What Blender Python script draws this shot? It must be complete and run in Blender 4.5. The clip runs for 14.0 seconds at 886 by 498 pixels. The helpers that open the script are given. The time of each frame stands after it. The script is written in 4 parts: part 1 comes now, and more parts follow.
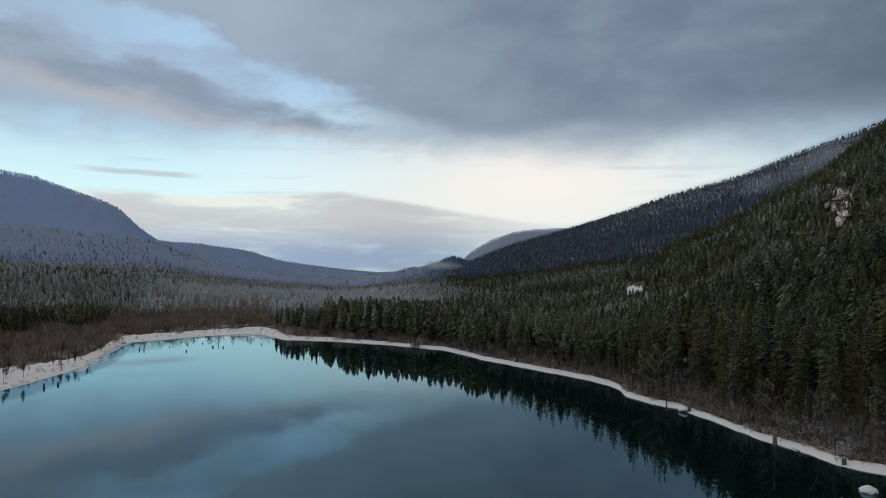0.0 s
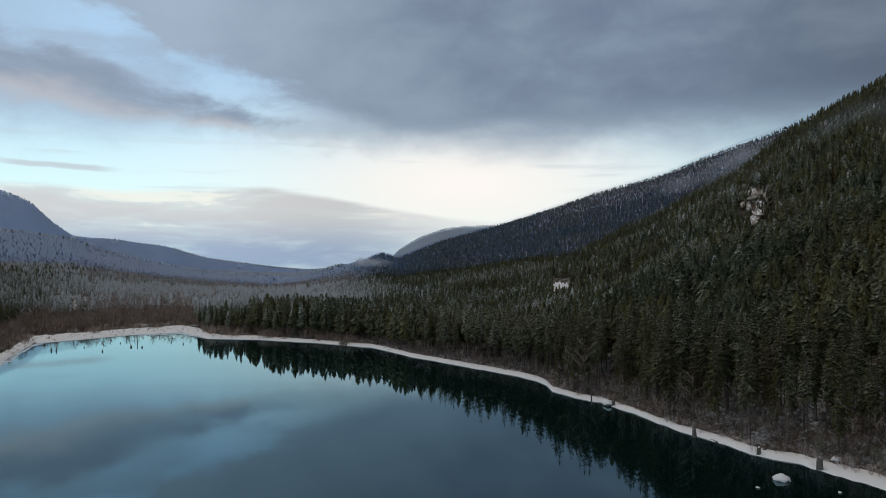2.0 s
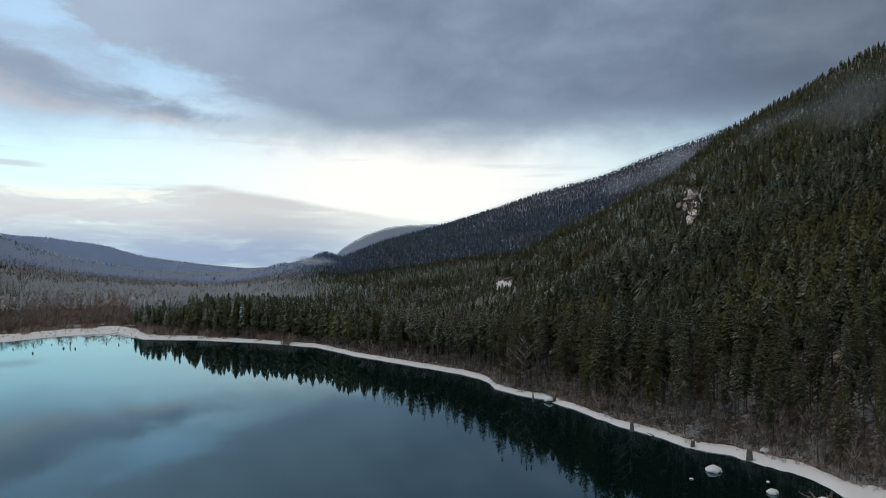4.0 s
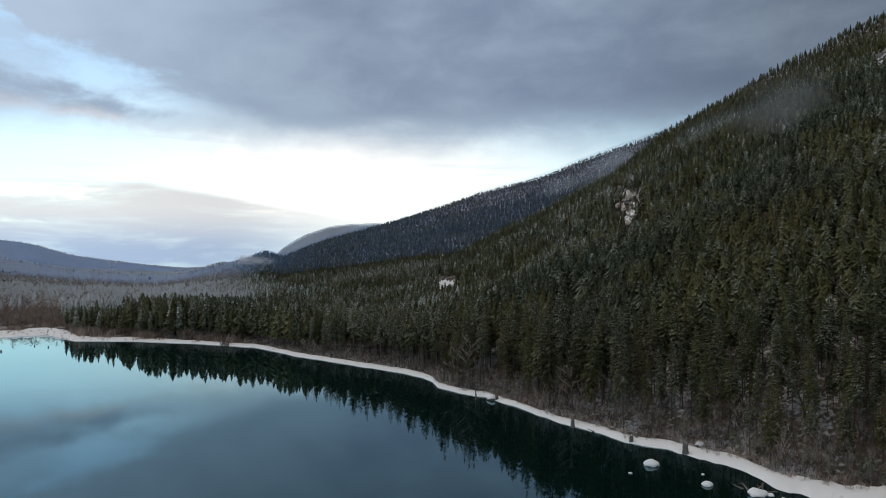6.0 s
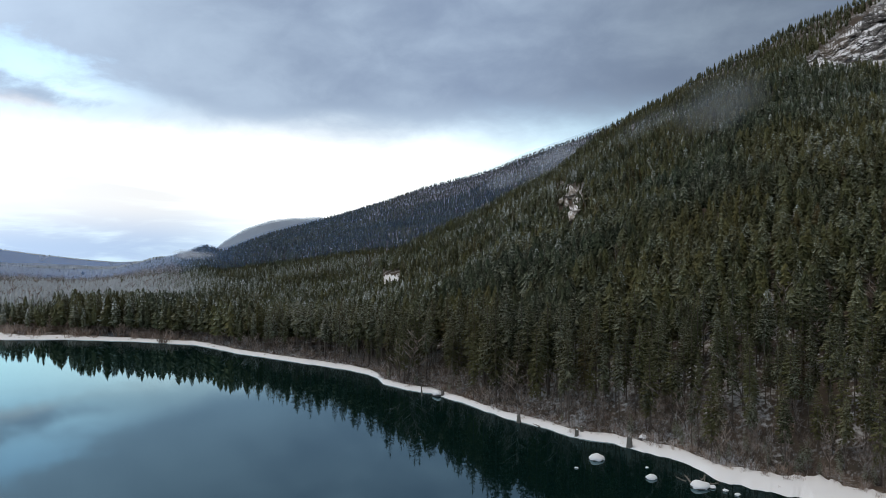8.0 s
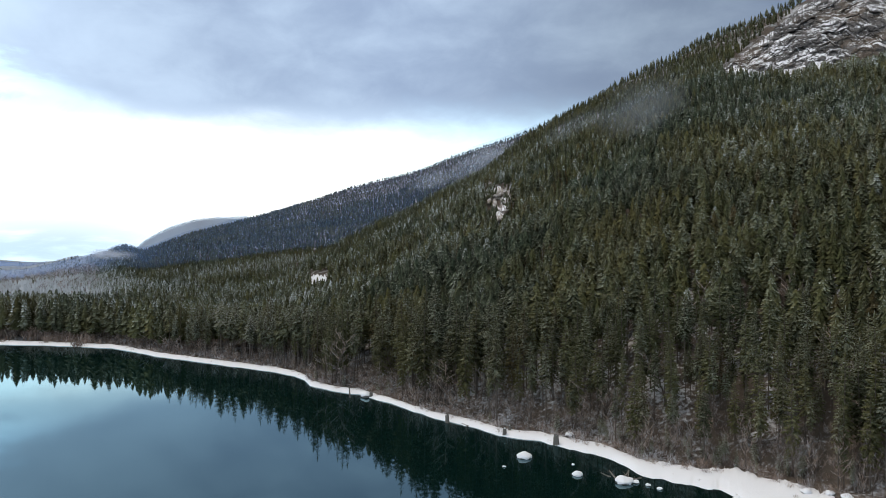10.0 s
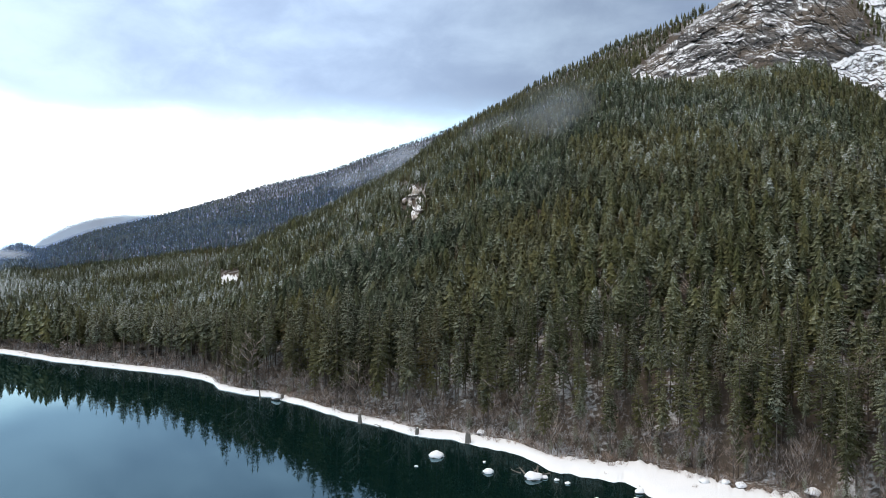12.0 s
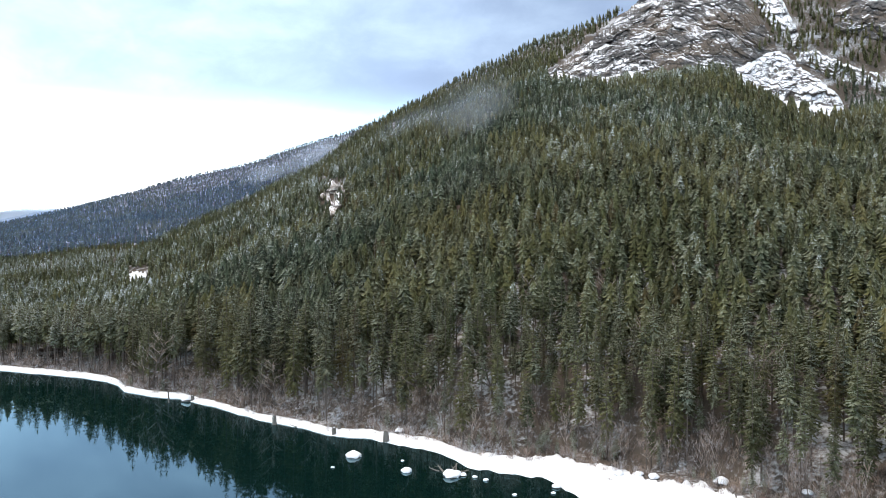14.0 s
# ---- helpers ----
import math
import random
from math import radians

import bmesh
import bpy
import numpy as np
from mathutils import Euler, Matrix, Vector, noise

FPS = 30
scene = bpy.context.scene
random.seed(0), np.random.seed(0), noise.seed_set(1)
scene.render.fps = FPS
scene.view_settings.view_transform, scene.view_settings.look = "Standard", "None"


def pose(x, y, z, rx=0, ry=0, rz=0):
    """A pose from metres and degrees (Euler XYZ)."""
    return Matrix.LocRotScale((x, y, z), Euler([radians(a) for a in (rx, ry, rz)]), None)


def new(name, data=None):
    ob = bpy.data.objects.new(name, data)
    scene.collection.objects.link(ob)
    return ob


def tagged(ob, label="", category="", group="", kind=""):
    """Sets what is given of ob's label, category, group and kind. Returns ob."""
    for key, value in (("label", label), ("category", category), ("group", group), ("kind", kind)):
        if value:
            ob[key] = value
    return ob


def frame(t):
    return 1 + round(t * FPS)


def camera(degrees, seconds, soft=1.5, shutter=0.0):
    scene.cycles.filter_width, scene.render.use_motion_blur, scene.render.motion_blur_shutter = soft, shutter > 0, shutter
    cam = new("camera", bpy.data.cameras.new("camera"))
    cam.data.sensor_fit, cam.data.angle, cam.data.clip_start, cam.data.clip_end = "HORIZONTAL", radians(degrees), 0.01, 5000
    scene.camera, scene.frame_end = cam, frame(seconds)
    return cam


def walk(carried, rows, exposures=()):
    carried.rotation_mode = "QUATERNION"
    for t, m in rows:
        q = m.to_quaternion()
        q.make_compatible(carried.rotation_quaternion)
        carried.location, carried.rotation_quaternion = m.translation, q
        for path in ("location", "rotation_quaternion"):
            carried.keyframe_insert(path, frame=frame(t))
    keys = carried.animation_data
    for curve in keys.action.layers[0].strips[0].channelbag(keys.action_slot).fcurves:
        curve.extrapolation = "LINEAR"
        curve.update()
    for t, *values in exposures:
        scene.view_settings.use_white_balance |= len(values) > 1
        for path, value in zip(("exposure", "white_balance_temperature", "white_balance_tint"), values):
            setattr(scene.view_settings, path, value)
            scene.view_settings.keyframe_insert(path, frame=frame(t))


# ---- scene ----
cam = camera(61.4, 14.0, 0.85)
# seconds, x, y, z, heading to the right, upward tilt
ROWS = [
    (0.0, 0.00, 0.00, 48.02, 0.00, 1.38),
    (0.5, 0.10, 0.40, 47.98, 1.46, 1.31),
    (1.0, 0.25, 0.95, 47.97, 3.00, 1.26),
    (1.5, 0.28, 1.55, 47.97, 4.30, 1.20),
    (2.0, 0.37, 1.90, 47.94, 5.43, 1.14),
    (2.5, 0.42, 1.90, 47.90, 6.44, 1.07),
    (3.0, 0.47, 1.55, 47.88, 7.54, 1.05),
    (5.5, 0.35, 1.05, 47.76, 12.99, 1.05),
    (6.0, 0.22, 1.40, 47.74, 14.13, 1.01),
    (6.5, 0.10, 2.10, 47.79, 15.22, 0.92),
    (7.0, 0.12, 2.75, 47.90, 16.30, 0.79),
    (9.5, 0.47, 4.80, 48.15, 22.30, 0.50),
    (10.0, 0.68, 4.93, 48.09, 23.89, 0.55),
    (10.5, 0.95, 4.94, 48.05, 25.42, 0.56),
    (11.0, 1.30, 4.90, 48.05, 27.04, 0.57),
    (11.5, 1.58, 4.93, 48.08, 28.62, 0.55),
    (12.0, 1.80, 5.04, 48.10, 30.31, 0.51),
    (12.5, 2.10, 5.30, 48.13, 31.83, 0.45),
    (13.0, 2.50, 5.76, 48.14, 33.42, 0.37),
    (13.5, 2.99, 6.38, 48.11, 34.89, 0.29),
    (14.0, 3.66, 7.14, 48.09, 36.45, 0.19),
]
EXPOSURES = [(0.0, -0.82, 6450, 6), (3.0, -0.68, 6450, 6), (6.5, -0.35, 6450, 6), (9.5, 0.26, 6400, 6), (12.0, 0.83, 6370, 6), (14.0, 1.32, 6200, 6)]
walk(cam, [(t, pose(x, y, z, 90 + tilt, 0, -turn)) for t, x, y, z, turn, tilt in ROWS], EXPOSURES)


# ---------------------------------------------------------------- node helpers
class Nodes:
    """A short way to write node trees."""

    def __init__(self, tree):
        self.tree = tree
        tree.nodes.clear()

    def add(self, kind, **settings):
        node = self.tree.nodes.new(kind)
        for key, value in settings.items():
            setattr(node, key, value)
        return node

    def put(self, socket, value):
        if isinstance(value, bpy.types.NodeSocket):
            self.tree.links.new(value, socket)
        elif isinstance(value, (tuple, list)) and len(value) == 3 and socket.type == "RGBA":
            socket.default_value = (*value, 1)
        else:
            socket.default_value = value

    def math(self, op, a, b=0.0, c=0.0):
        node = self.add("ShaderNodeMath", operation=op)
        for socket, value in zip(node.inputs, (a, b, c)):
            self.put(socket, value)
        return node.outputs[0]

    def step(self, value, lo, hi, out_lo=0.0, out_hi=1.0):
        node = self.add("ShaderNodeMapRange", interpolation_type="SMOOTHSTEP")
        for socket, v in zip(node.inputs, (value, lo, hi, out_lo, out_hi)):
            self.put(socket, v)
        return node.outputs[0]

    def mix(self, fac, a, b):
        node = self.add("ShaderNodeMix", data_type="RGBA")
        self.put(node.inputs[0], fac)
        self.put(node.inputs[6], a)
        self.put(node.inputs[7], b)
        return node.outputs[2]

    def noise(self, vector, scale, detail=4.0, rough=0.55, distort=0.0):
        node = self.add("ShaderNodeTexNoise")
        self.put(node.inputs["Vector"], vector)
        for key, v in (("Scale", scale), ("Detail", detail), ("Roughness", rough), ("Distortion", distort)):
            self.put(node.inputs[key], v)
        return node.outputs["Fac"]

    def xyz(self, vector):
        node = self.add("ShaderNodeSeparateXYZ")
        self.put(node.inputs[0], vector)
        return node.outputs

    def join(self, x, y, z):
        node = self.add("ShaderNodeCombineXYZ")
        for socket, v in zip(node.inputs, (x, y, z)):
            self.put(socket, v)
        return node.outputs[0]

    def attribute(self, name):
        return self.add("ShaderNodeAttribute", attribute_name=name).outputs["Fac"]


# ---------------------------------------------------------------- sky and sun
SUN_TURN, SUN_UP = -40.0, 66.0
world = bpy.data.worlds.new("sky")
scene.world = world
world.use_nodes = True
w = Nodes(world.node_tree)
way = w.add("ShaderNodeTexCoord").outputs["Generated"]
dx, dy, dz = w.xyz(way)
az = w.math("MULTIPLY", w.math("ARCTAN2", dx, dy), 180 / math.pi)
el = w.math("MULTIPLY", w.math("ARCSINE", dz), 180 / math.pi)
sky = w.add("ShaderNodeTexSky", sky_type="NISHITA", sun_disc=False, sun_elevation=radians(SUN_UP), sun_rotation=radians(SUN_TURN))
clear = w.add("ShaderNodeVectorMath", operation="SCALE")
w.put(clear.inputs[0], sky.outputs[0])
clear.inputs["Scale"].default_value = 0.10
flat = w.join(w.math("MULTIPLY", az, 0.040), w.math("MULTIPLY", el, 0.12), w.math("MULTIPLY", az, 0.011))
wide = w.math("SUBTRACT", w.noise(flat, 0.9, 4, 0.5, 0.3), 0.5)
puff = w.join(w.math("MULTIPLY", az, 0.075), w.math("MULTIPLY", el, 0.13), 2.0)
fine = w.math("SUBTRACT", w.noise(puff, 2.3, 7, 0.60, 0.25), 0.5)
wob = w.math("ADD", w.math("MULTIPLY", wide, 6.0), w.math("MULTIPLY", fine, 3.2))
elw = w.math("ADD", el, wob)
# clear air, pale towards the horizon
air = w.mix(w.step(el, 2, 15), (0.86, 1.13, 1.13), (0.50, 0.74, 1.02))
air = w.mix(0.15, air, clear.outputs[0])
# the high grey deck, open over the lake's far end
deck = w.step(elw, 7.4, 11.8)
gy = w.math("DIVIDE", w.math("ADD", w.math("SUBTRACT", elw, 13.4), w.math("MULTIPLY", w.math("ADD", az, 14.4), 0.28)), 2.1)
gy = w.math("ADD", gy, w.math("MULTIPLY", fine, 2.2))
gap = w.math("MULTIPLY", w.step(w.math("MULTIPLY", gy, gy), 0.0, 1.9, 1.0, 0.0), w.math("MULTIPLY", w.step(az, 1.0, -9.0), w.step(az, -29.0, -17.0, 0.45, 1.0)))
torn = w.noise(flat, 1.7, 6, 0.62, 0.8)
gap = w.math("MULTIPLY", gap, w.step(torn, 0.34, 0.56, 0.35, 1.0))
deck = w.math("MULTIPLY", deck, w.math("SUBTRACT", 1.0, w.math("MULTIPLY", gap, 0.85)))
grey = w.mix(w.step(w.math("ADD", wide, w.math("MULTIPLY", fine, 0.5)), -0.22, 0.25), (0.19, 0.24, 0.345), (0.315, 0.385, 0.50))
thin = w.step(az, 12.0, -22.0)
grey = w.mix(w.math("MULTIPLY", thin, 0.7), grey, (0.44, 0.53, 0.67))
# the glow of the hidden sun
ga = w.math("DIVIDE", w.math("SUBTRACT", az, 7.0), 16.0)
ge = w.math("DIVIDE", w.math("SUBTRACT", el, 6.0), 5.0)
glow = w.math("EXPONENT", w.math("MULTIPLY", -1.0, w.math("ADD", w.math("MULTIPLY", ga, ga), w.math("MULTIPLY", ge, ge))))
light = w.mix(glow, air, (1.14, 1.06, 1.02))
light = w.mix(deck, light, grey)
# a torn strip of cloud under the open sky, lit pink from below
sy = w.math("ADD", w.math("SUBTRACT", w.math("ADD", el, w.math("MULTIPLY", wob, 0.55)), 10.8), w.math("MULTIPLY", w.math("ADD", az, 13.0), 0.16))
sy = w.math("ADD", w.math("DIVIDE", sy, w.step(az, -9.0, -30.0, 1.15, 2.3)), w.math("MULTIPLY", fine, 0.9))
streak = w.math("MULTIPLY", w.step(w.math("MULTIPLY", sy, sy), 0.0, 1.5, 0.85, 0.0), w.step(az, 3.0, -7.0))
streak = w.math("MULTIPLY", streak, w.step(torn, 0.62, 0.42, 0.35, 1.0))
light = w.mix(streak, light, w.mix(w.step(sy, -1.0, 0.3), (0.57, 0.55, 0.585), (0.27, 0.33, 0.44)))
# the low bank along the valley's end
top = w.math("ADD", w.math("ADD", el, w.math("MULTIPLY", fine, 0.5)), w.math("MULTIPLY", w.math("SUBTRACT", w.noise(flat, 1.1, 2, 0.4), 0.5), 2.4))
top = w.math("ADD", top, w.math("MULTIPLY", w.math("MAXIMUM", w.math("ADD", az, 8.0), 0.0), 0.14))
bank = w.math("MULTIPLY", w.step(top, 5.7, 5.15), w.step(az, 16.0, -4.0))
fold = w.noise(w.join(w.math("MULTIPLY", az, 0.07), w.math("MULTIPLY", el, 0.42), 7.0), 1.6, 5, 0.55, 0.4)
bank = w.math("MULTIPLY", bank, w.step(fold, 0.36, 0.60, 0.62, 0.95))
# thin torn wisps in the clear belt
wv = w.noise(w.join(w.math("MULTIPLY", az, 0.05), w.math("MULTIPLY", el, 0.9), 4.0), 1.3, 4, 0.5, 0.0)
wisps = w.math("MULTIPLY", w.step(wv, 0.58, 0.74, 0.0, 0.4), w.math("MULTIPLY", w.step(el, 3.5, 6.0), w.step(el, 11.0, 8.0)))
light = w.mix(wisps, light, (0.55, 0.60, 0.68))
bankc = w.mix(w.step(el, 0.5, 4.2), (0.33, 0.42, 0.60), (0.66, 0.65, 0.67))
bankc = w.mix(w.math("MULTIPLY", w.step(fold, 0.46, 0.36), w.step(el, 1.8, 3.4)), bankc, (0.96, 0.86, 0.76))
strip_y = w.math("SUBTRACT", w.math("ADD", el, w.math("MULTIPLY", fine, 0.5)), w.math("ADD", 6.7, w.math("MULTIPLY", w.math("ADD", az, 22.0), -0.03)))
strips = w.math("MULTIPLY", w.step(w.math("MULTIPLY", strip_y, strip_y), 0.0, 0.07, 0.75, 0.0), w.math("MULTIPLY", w.step(az, -27.0, -24.0), w.step(az, -17.5, -20.0)))
light = w.mix(strips, light, (0.56, 0.60, 0.66))
light = w.mix(bank, light, bankc)
# overhead the deck is a plain even grey
light = w.mix(w.step(el, 22, 45), light, (0.30, 0.30, 0.31))
back = w.add("ShaderNodeBackground")
veil = w.add("ShaderNodeVectorMath", operation="SCALE")
w.put(veil.inputs[0], light)
w.put(veil.inputs["Scale"], w.math("MULTIPLY", w.step(az, 44.0, 18.0, 0.80, 1.36), w.step(az, 0.0, -16.0, 1.0, 1.12)))
w.put(back.inputs["Color"], veil.outputs[0])
back.inputs["Strength"].default_value = 1.08
w.put(w.add("ShaderNodeOutputWorld").inputs["Surface"], back.outputs[0])

sun = new("sun", bpy.data.lights.new("sun", "SUN"))
sun.data.energy, sun.data.angle, sun.data.color = 1.3, radians(25), (1.0, 0.86, 0.74)
sun.matrix_world = pose(0, 0, 400, 90 - SUN_UP, 0, 180 - SUN_TURN)


# ---------------------------------------------------------------- materials
def material(name, rough=0.9, spec=0.2):
    m = bpy.data.materials.new(name)
    m.use_nodes = True
    n = Nodes(m.node_tree)
    shader = n.add("ShaderNodeBsdfPrincipled")
    shader.inputs["Roughness"].default_value = rough
    shader.inputs["Specular IOR Level"].default_value = spec
    n.put(n.add("ShaderNodeOutputMaterial").inputs["Surface"], shader.outputs[0])
    return m, n, shader


def bump(n, shader, height, strength, distance):
    node = n.add("ShaderNodeBump")
    node.inputs["Strength"].default_value, node.inputs["Distance"].default_value = strength, distance
    n.put(node.inputs["Height"], height)
    n.put(shader.inputs["Normal"], node.outputs[0])


def upward(n):
    return n.math("ABSOLUTE", n.xyz(n.add("ShaderNodeNewGeometry").outputs["True Normal"])[2])


def place(n):
    return n.add("ShaderNodeNewGeometry").outputs["Position"]


def make_foliage():
    m, n, s = material("needles", 0.85, 0.15)
    info = n.add("ShaderNodeObjectInfo").outputs["Random"]
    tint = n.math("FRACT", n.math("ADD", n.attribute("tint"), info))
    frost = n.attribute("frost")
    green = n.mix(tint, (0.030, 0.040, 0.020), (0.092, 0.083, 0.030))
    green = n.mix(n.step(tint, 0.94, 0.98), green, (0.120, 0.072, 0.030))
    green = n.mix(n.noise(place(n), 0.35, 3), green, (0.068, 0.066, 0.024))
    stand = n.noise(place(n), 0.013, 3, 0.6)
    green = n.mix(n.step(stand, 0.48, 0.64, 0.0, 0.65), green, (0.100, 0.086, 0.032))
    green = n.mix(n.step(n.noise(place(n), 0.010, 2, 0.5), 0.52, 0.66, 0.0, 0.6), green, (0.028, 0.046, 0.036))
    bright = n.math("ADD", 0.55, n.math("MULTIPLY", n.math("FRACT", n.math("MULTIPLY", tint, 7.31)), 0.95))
    scale_ = n.add("ShaderNodeVectorMath", operation="SCALE")
    n.put(scale_.inputs[0], green)
    n.put(scale_.inputs["Scale"], bright)
    green = scale_.outputs[0]
    dust = n.noise(place(n), 0.75, 4, 0.65)
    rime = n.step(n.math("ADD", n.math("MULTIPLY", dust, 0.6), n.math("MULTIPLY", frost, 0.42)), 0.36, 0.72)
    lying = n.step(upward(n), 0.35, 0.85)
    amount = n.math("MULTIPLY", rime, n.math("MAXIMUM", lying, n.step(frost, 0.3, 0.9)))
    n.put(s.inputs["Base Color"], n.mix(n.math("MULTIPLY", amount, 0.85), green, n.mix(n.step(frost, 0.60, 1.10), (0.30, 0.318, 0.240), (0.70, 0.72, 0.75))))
    return m


def make_bark():
    m, n, s = material("bark", 0.95, 0.1)
    grain = n.noise(place(n), 2.5, 5, 0.65)
    n.put(s.inputs["Base Color"], n.mix(grain, (0.055, 0.042, 0.034), (0.17, 0.14, 0.12)))
    return m


def make_twigs():
    m, n, s = material("twigs", 0.95, 0.1)
    tint = n.math("FRACT", n.math("ADD", n.attribute("tint"), n.add("ShaderNodeObjectInfo").outputs["Random"]))
    brown = n.mix(tint, (0.11, 0.075, 0.058), (0.36, 0.27, 0.215))
    frost = n.math("MULTIPLY", n.attribute("frost"), n.step(n.noise(place(n), 0.8, 4, 0.65), 0.42, 0.68))
    n.put(s.inputs["Base Color"], n.mix(frost, brown, (0.60, 0.60, 0.62)))
    return m


def make_snow():
    m, n, s = material("snow", 0.75, 0.25)
    p = place(n)
    coarse, grain = n.noise(p, 0.15, 5, 0.6), n.noise(p, 1.6, 5, 0.7)
    white = n.mix(coarse, (0.70, 0.72, 0.76), (0.80, 0.80, 0.82))
    litter = n.step(n.math("ADD", grain, n.math("MULTIPLY", coarse, 0.35)), 0.86, 0.95)
    n.put(s.inputs["Base Color"], n.mix(litter, white, (0.16, 0.13, 0.11)))
    bump(n, s, grain, 0.5, 0.25)
    return m


def make_ground():
    m, n, s = material("forest_floor", 0.95, 0.1)
    p = place(n)
    coarse, fine_ = n.noise(p, 0.05, 5, 0.6), n.noise(p, 0.9, 6, 0.65)
    earth = n.mix(fine_, (0.050, 0.040, 0.032), (0.13, 0.105, 0.085))
    x, y, z = n.xyz(p)
    deeper = n.math("MULTIPLY", n.step(x, 60.0, -160.0), n.step(y, 560.0, 800.0, 0.0, 0.30))
    patch = n.step(n.math("ADD", n.math("ADD", n.math("MULTIPLY", coarse, 0.5), n.math("MULTIPLY", fine_, 0.5)), deeper), 0.49, 0.62)
    n.put(s.inputs["Base Color"], n.mix(n.math("MULTIPLY", patch, 0.8), earth, (0.58, 0.59, 0.61)))
    bump(n, s, fine_, 0.6, 0.4)
    return m


def make_rock(name, lo, hi, snow_edge):
    m, n, s = material(name, 0.9, 0.2)
    p = place(n)
    x, y, z = n.xyz(p)
    strata = n.noise(n.join(n.math("MULTIPLY", x, 0.03), n.math("MULTIPLY", y, 0.03), n.math("MULTIPLY", z, 0.22)), 1.0, 6, 0.6)
    coarse, grain = n.noise(p, 0.06, 6, 0.65), n.noise(p, 0.5, 6, 0.7)
    stone = n.mix(n.step(strata, 0.35, 0.65), lo, hi)
    stone = n.mix(n.step(n.noise(p, 0.022, 4, 0.6), 0.50, 0.60, 0.0, 0.6), stone, (0.150, 0.112, 0.080))
    crack = n.noise(n.join(n.math("MULTIPLY", x, 0.16), n.math("MULTIPLY", y, 0.16), n.math("MULTIPLY", z, 0.60)), 1.0, 5, 0.65, 0.6)
    stone = n.mix(n.step(n.math("ABSOLUTE", n.math("SUBTRACT", crack, 0.5)), 0.0, 0.03, 0.85, 0.0), stone, (0.03, 0.027, 0.025))
    stone = n.mix(n.step(grain, 0.45, 0.7, 0.0, 0.6), stone, (0.05, 0.046, 0.044))
    up = n.xyz(n.add("ShaderNodeNewGeometry").outputs["Normal"])[2]
    cover = n.math("ADD", up, n.math("MULTIPLY", n.math("SUBTRACT", n.math("ADD", n.math("MULTIPLY", grain, 0.9), n.math("MULTIPLY", coarse, 1.3)), 1.1), 0.95))
    n.put(s.inputs["Base Color"], n.mix(n.step(cover, snow_edge - 0.06, snow_edge + 0.10), stone, (0.70, 0.71, 0.74)))
    bump(n, s, n.math("ADD", grain, strata), 0.5, 0.7)
    return m


def make_water():
    m = bpy.data.materials.new("lake_water")
    m.use_nodes = True
    n = Nodes(m.node_tree)
    deep, gloss, mirror, film_ = n.add("ShaderNodeBsdfDiffuse"), n.add("ShaderNodeBsdfGlossy"), n.add("ShaderNodeMixShader"), n.add("ShaderNodeFresnel")
    deep.inputs["Color"].default_value = (0.002, 0.010, 0.009, 1)
    gloss.inputs["Color"].default_value = (0.67, 0.91, 1.0, 1)
    gloss.inputs["Roughness"].default_value = 0.03
    film_.inputs["IOR"].default_value = 1.62
    x, y, z = n.xyz(place(n))
    wave = n.noise(n.join(n.math("MULTIPLY", x, 0.25), y, z), 0.35, 3, 0.5)
    node = n.add("ShaderNodeBump")
    node.inputs["Strength"].default_value, node.inputs["Distance"].default_value = 0.05, 0.05
    n.put(node.inputs["Height"], wave)
    for item in (gloss, film_):
        n.put(item.inputs["Normal"], node.outputs[0])
    n.put(mirror.inputs[0], film_.outputs[0])
    n.put(mirror.inputs[1], deep.outputs[0])
    n.put(mirror.inputs[2], gloss.outputs[0])
    n.put(n.add("ShaderNodeOutputMaterial").inputs["Surface"], mirror.outputs[0])
    return m


def make_wood():
    m, n, s = material("weathered_wood", 0.9, 0.15)
    x, y, z = n.xyz(place(n))
    grain = n.noise(n.join(n.math("MULTIPLY", x, 4.0), n.math("MULTIPLY", y, 4.0), n.math("MULTIPLY", z, 0.7)), 1.0, 5, 0.65)
    n.put(s.inputs["Base Color"], n.mix(grain, (0.06, 0.05, 0.042), (0.26, 0.235, 0.21)))
    bump(n, s, grain, 0.8, 0.06)
    return m


NEEDLES, BARK, TWIGS, SNOW = make_foliage(), make_bark(), make_twigs(), make_snow()
FLOOR, WATER, WOOD = make_ground(), make_water(), make_wood()
CLIFF = make_rock("cliff_rock", (0.055, 0.052, 0.052), (0.140, 0.130, 0.124), 0.84)
SNOWY = make_rock("snowy_rock", (0.11, 0.10, 0.10), (0.27, 0.25, 0.24), 0.44)
PALE = make_rock("pale_rock", (0.18, 0.16, 0.14), (0.42, 0.37, 0.32), 0.80)
KNOB = make_rock("knoll_rock", (0.14, 0.13, 0.12), (0.30, 0.28, 0.26), 0.12)
BOULDER = make_rock("boulder_rock", (0.10, 0.10, 0.10), (0.24, 0.23, 0.22), 0.25)

